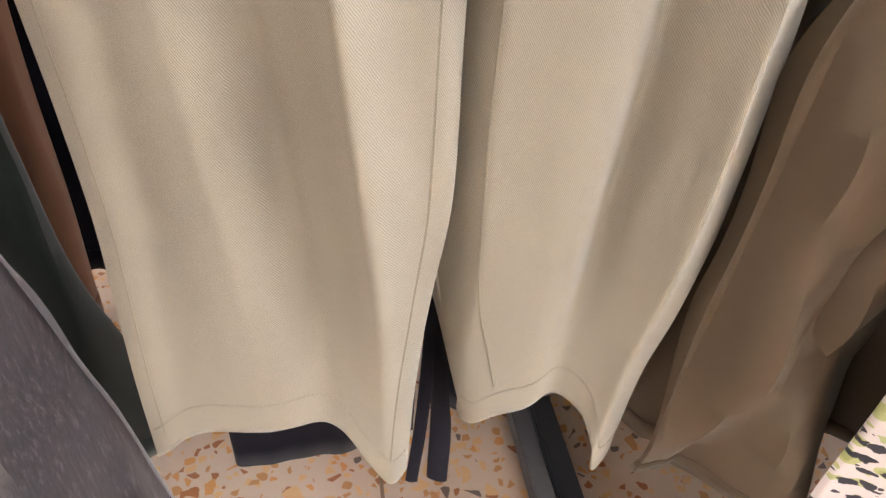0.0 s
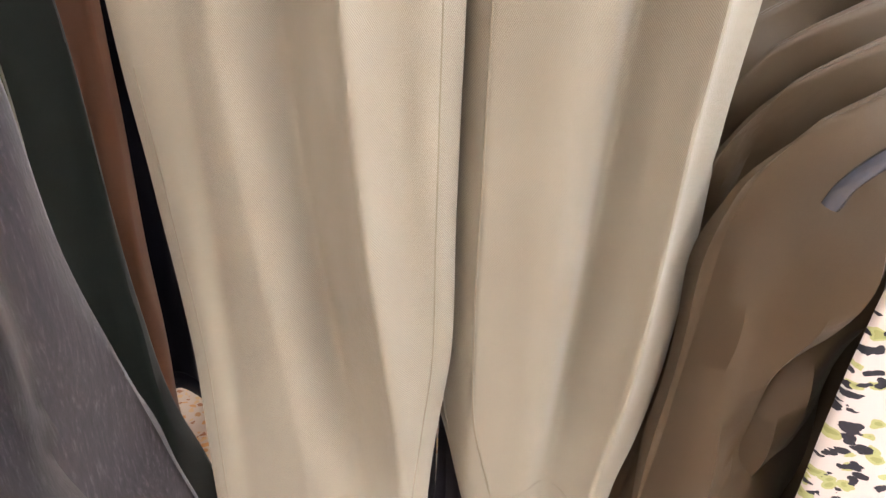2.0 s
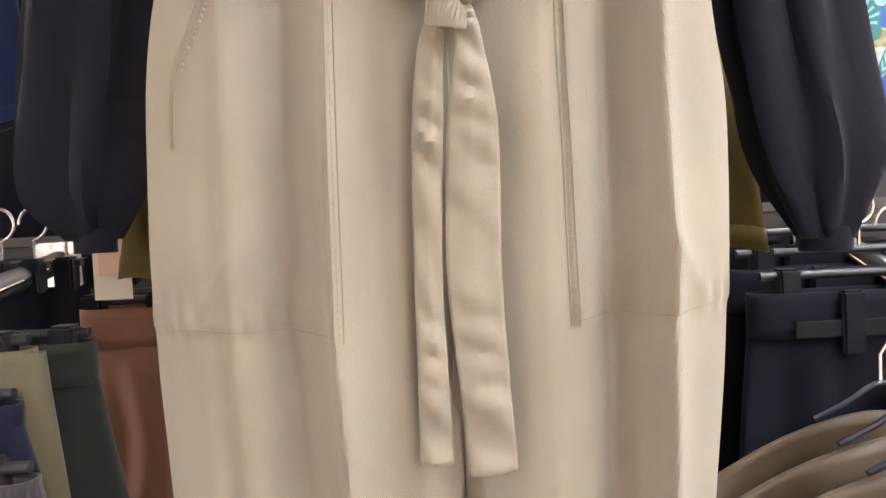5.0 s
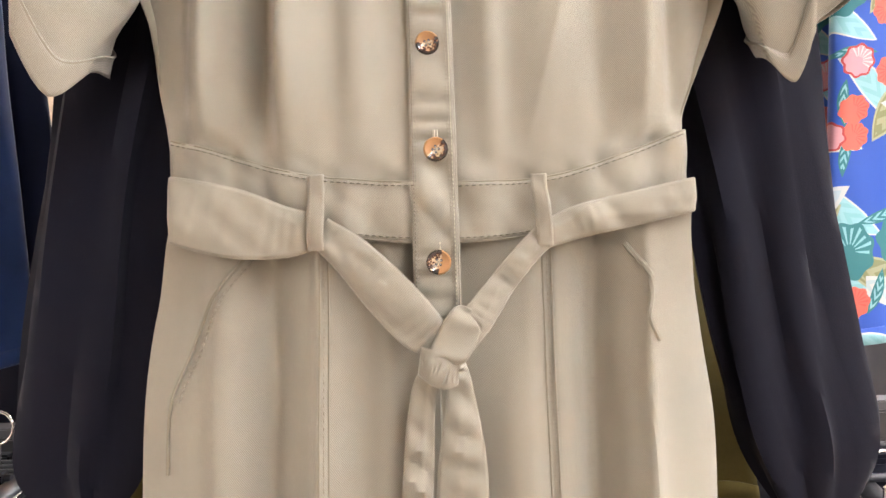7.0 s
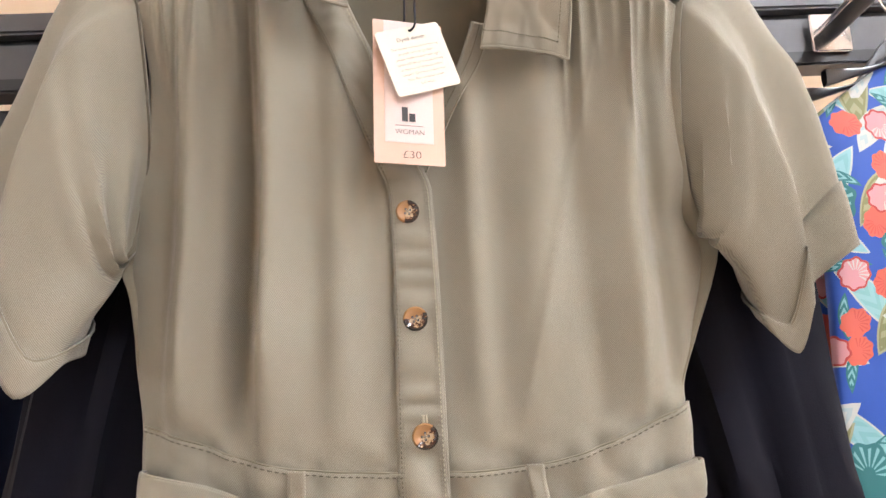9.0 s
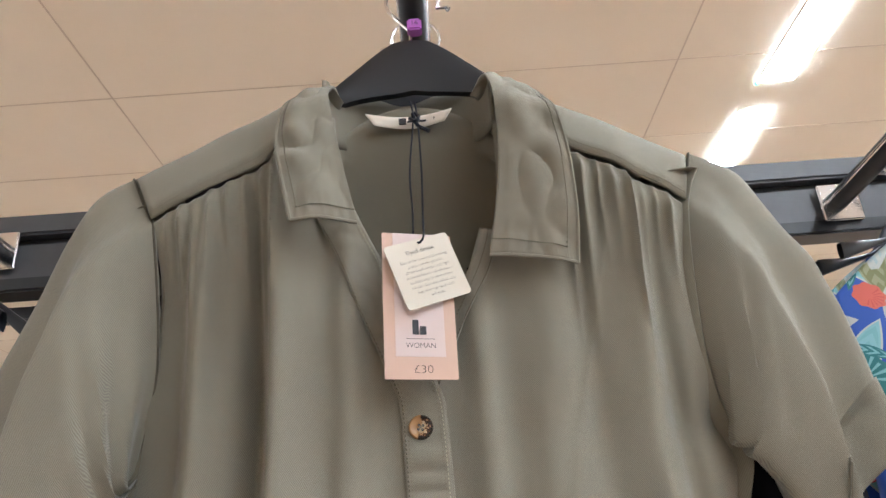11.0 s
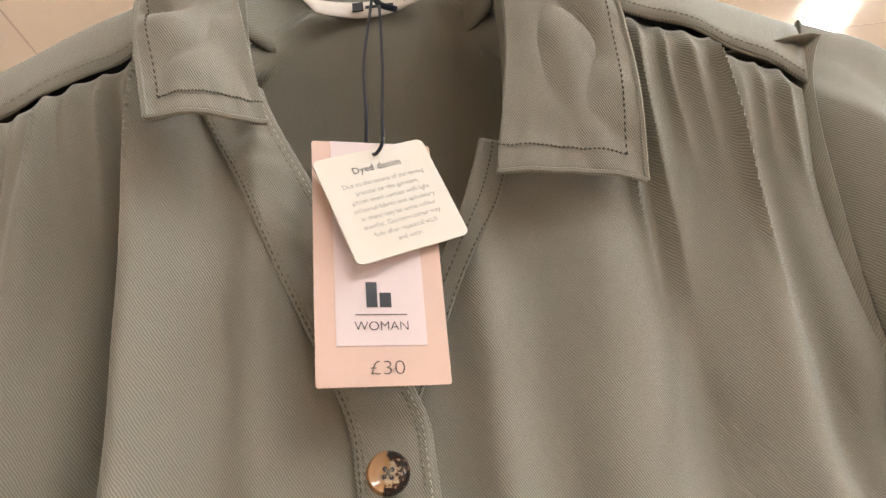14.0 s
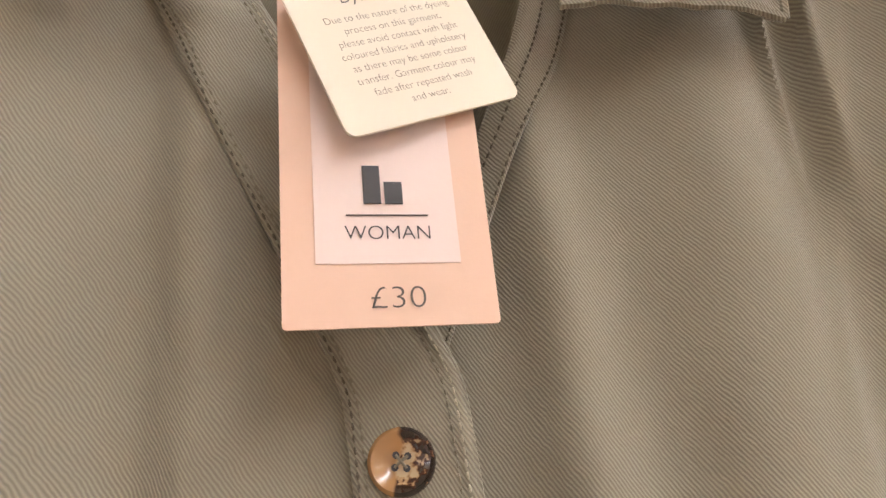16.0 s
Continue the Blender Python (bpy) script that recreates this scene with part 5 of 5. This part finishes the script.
# trousers on the lower left arm
PROFILE = {"grey_melange": curve([(0, 0.163), (0.09, 0.178), (0.22, 0.198), (0.39, 0.212), (0.55, 0.235), (0.72, 0.27), (1, 0.31)]),
           "dark_green_cloth": curve([(0, 0.113), (0.08, 0.126), (0.25, 0.15), (0.34, 0.157), (0.48, 0.162), (0.66, 0.177), (0.8, 0.203), (0.9, 0.215), (1, 0.215)]),
           "olive_cloth": curve([(0, 0.142), (0.07, 0.147), (0.23, 0.16), (0.32, 0.169), (0.43, 0.173), (1, 0.185)]),
           "navy_cloth": curve([(0, 0.146), (0.07, 0.160), (0.18, 0.176), (0.5, 0.186), (1, 0.195)])}
TROUSERS = ((0.42, 0.850, 0.02, -0.36, 0.090, 0.095, BLACK_CLOTH, "black trousers hanging at the back of the arm", 0.045),
            (0.32, 0.850, 0.05, -0.372, 0.047, 0.047, BROWN, "tan brown leather-look trousers hanging from a clip hanger", 0.045),
            (0.165, 0.835, -0.01, -0.460, 0.115, 0.205, GREEN, "dark green trousers hanging from a clip hanger", 0.0),
            (0.115, 0.838, -0.01, -0.505, 0.130, 0.165, OLIVE, "olive green trousers hanging from a clip hanger", 0.0),
            (0.07, 0.800, -0.02, -0.510, 0.145, 0.190, NAVY, "black navy trousers hanging from a clip hanger", 0.0),
            (0.00, 0.760, -0.02, -0.475, 0.158, 0.290, MELANGE, "grey melange wide trousers hanging from a clip hanger", 0.0))
for k, (y, zt, zb, cx, wt, wb, mat, lab, waist) in enumerate(TROUSERS):
    garment("trousers", lab, "trousers", cx, y, zt, max(zb, FLOOR + 0.03), wt, wb, 0.018, mat, 6 + k % 3, 0.014, 0, legs=False, seed=40 + k, waist=waist or 0.04, group="trousers on the lower arm", profile=PROFILE.get(mat.name))
    clip_hanger(cx, y, zt + 0.012, wt)
garment("trousers", "pale blue trousers hanging at the front of the arm", "trousers", -0.53, -0.07, 0.72, 0.0, 0.15, 0.24, 0.016, cloth("pale_blue", (0.25, 0.27, 0.36), 0.85, 0.2), 5, 0.008, seed=47, waist=0.04, group="trousers on the lower arm")
# dark folded trousers and hangers crowd the arm above them
for k in range(5):
    clip_hanger(-0.62 + 0.03 * k, 0.36 + 0.022 * k, 0.905, 0.10)
ticket = thing("hang_tag", (-0.372, 0.285, 0.895), "white and pink paper swing tickets among the trousers", "swing ticket")
part("ticket", box(bmesh.new(), -0.392, -0.350, 0.284, 0.2855, 0.866, 0.922, 0.0006), CREAM, ticket)
part("ticket", box(bmesh.new(), -0.384, -0.352, 0.280, 0.2812, 0.893, 0.934, 0.0005), PINK, ticket, "pink ticket")

# black trousers, brown satin tops and a spotted dress on the lower right arm
for k, y in enumerate((0.27, 0.33, 0.39)):
    zt = 0.835 + 0.022 * k
    g = garment("trousers", "black belted trousers hanging from a clip hanger", "trousers", 0.495, y, zt, 0.05, 0.155, 0.21, 0.018, BLACK_CLOTH, 8, 0.010, seed=60 + k, waist=0.05, group="black trousers on the lower arm")
    part("belt", box(bmesh.new(), 0.375, 0.625, y - 0.030, y - 0.026, zt - 0.044, zt - 0.026, 0.001), CHARCOAL_DARK, g, "black webbing belt")
    part("belt_loop", box(bmesh.new(), 0.425, 0.450, y - 0.034, y - 0.022, zt - 0.065, zt + 0.006, 0.003), BLACK_CLOTH, g)
    clip_hanger(0.50, y, zt + 0.022, 0.15)
SPREAD = (0.045, 0.04, 0.0, 0.045, 0.005, 0.0)
for k in range(6):
    y = 0.215 - 0.047 * k
    zt = 0.715 - 0.012 * k
    garment("satin_top", "brown olive satin top draped on a thin hanger", "top", 0.445 - 0.004 * k, y, zt, 0.12 + 0.01 * (k % 3), 0.225, 0.285, 0.016, SATIN, 3 + k % 3, 0.031, 0.075, seed=70 + k, group="brown satin tops on the arm", hemwave=0.012,
            profile=curve([(0, 0.20), (0.12, 0.24), (0.4, 0.25 + SPREAD[k]), (1, 0.27 + 1.6 * SPREAD[k])]))
    h = thing("thin_hanger", (0.45, y, zt), "slim silver and black hanger in a satin top", "clothes hanger", "slim hangers")
    part("bar", pipe(along([(0.375, y - 0.004, zt - 0.004), (0.41, y - 0.004, zt + 0.012), (0.45, y, zt + 0.03), (0.49, y, zt + 0.012), (0.53, y, zt - 0.004)], 24), 0.0055, 8, None, 0.6), SLATE, h)
    part("hook", pipe([(0.45, y, zt + 0.03), (0.45, y, zt + 0.06), (0.465, y, zt + 0.085), (0.49, y, zt + 0.075)], 0.002, 8), CHROME, h)
garment("spotted_dress", "cream dress with black and olive animal spots hanging in front", "dress", 0.47, -0.085, 0.635, 0.02, 0.20, 0.235, 0.016, LEOPARD, 8, 0.008, 0.05, seed=81)
h = thing("thin_hanger", (0.42, -0.06, 0.60), "slim dark hanger with a shiny rounded end", "clothes hanger", "slim hangers")
part("bar", pipe(along([(0.216, -0.066, 0.542), (0.226, -0.068, 0.562), (0.26, -0.068, 0.585), (0.33, -0.066, 0.605), (0.45, -0.066, 0.66)], 24), 0.008, 10, None, 0.7), SLATE, h)

# a low table of dark folded and hung clothes beyond the rail
for k in range(14):
    x = -1.95 + 0.3 * k
    garment("hanging_coat", "dark clothes hanging on the far side of the stand", "coat", x, 0.72 + 0.02 * (k % 3), 1.16 - 0.03 * (k % 2), 0.18 + 0.04 * (k % 3), 0.165, 0.18, 0.05, (BLACK_CLOTH, CHARCOAL, MAROON, NAVY)[k % 4], 6, 0.01, 0.04, seed=100 + k, group="dark clothes beyond the rail")
far = thing("rail_stand", (0, 0.72, 0.9), "black bar that carries the clothes beyond", "rail")
part("bar", pipe([(-2.2, 0.73, 1.20), (2.4, 0.73, 1.20)], 0.012, 10), METAL_BLACK, far)
for x in (-2.1, 2.3):
    part("leg", pipe([(x, 0.73, 1.20), (x, 0.73, FLOOR)], 0.012, 10), METAL_BLACK, far)
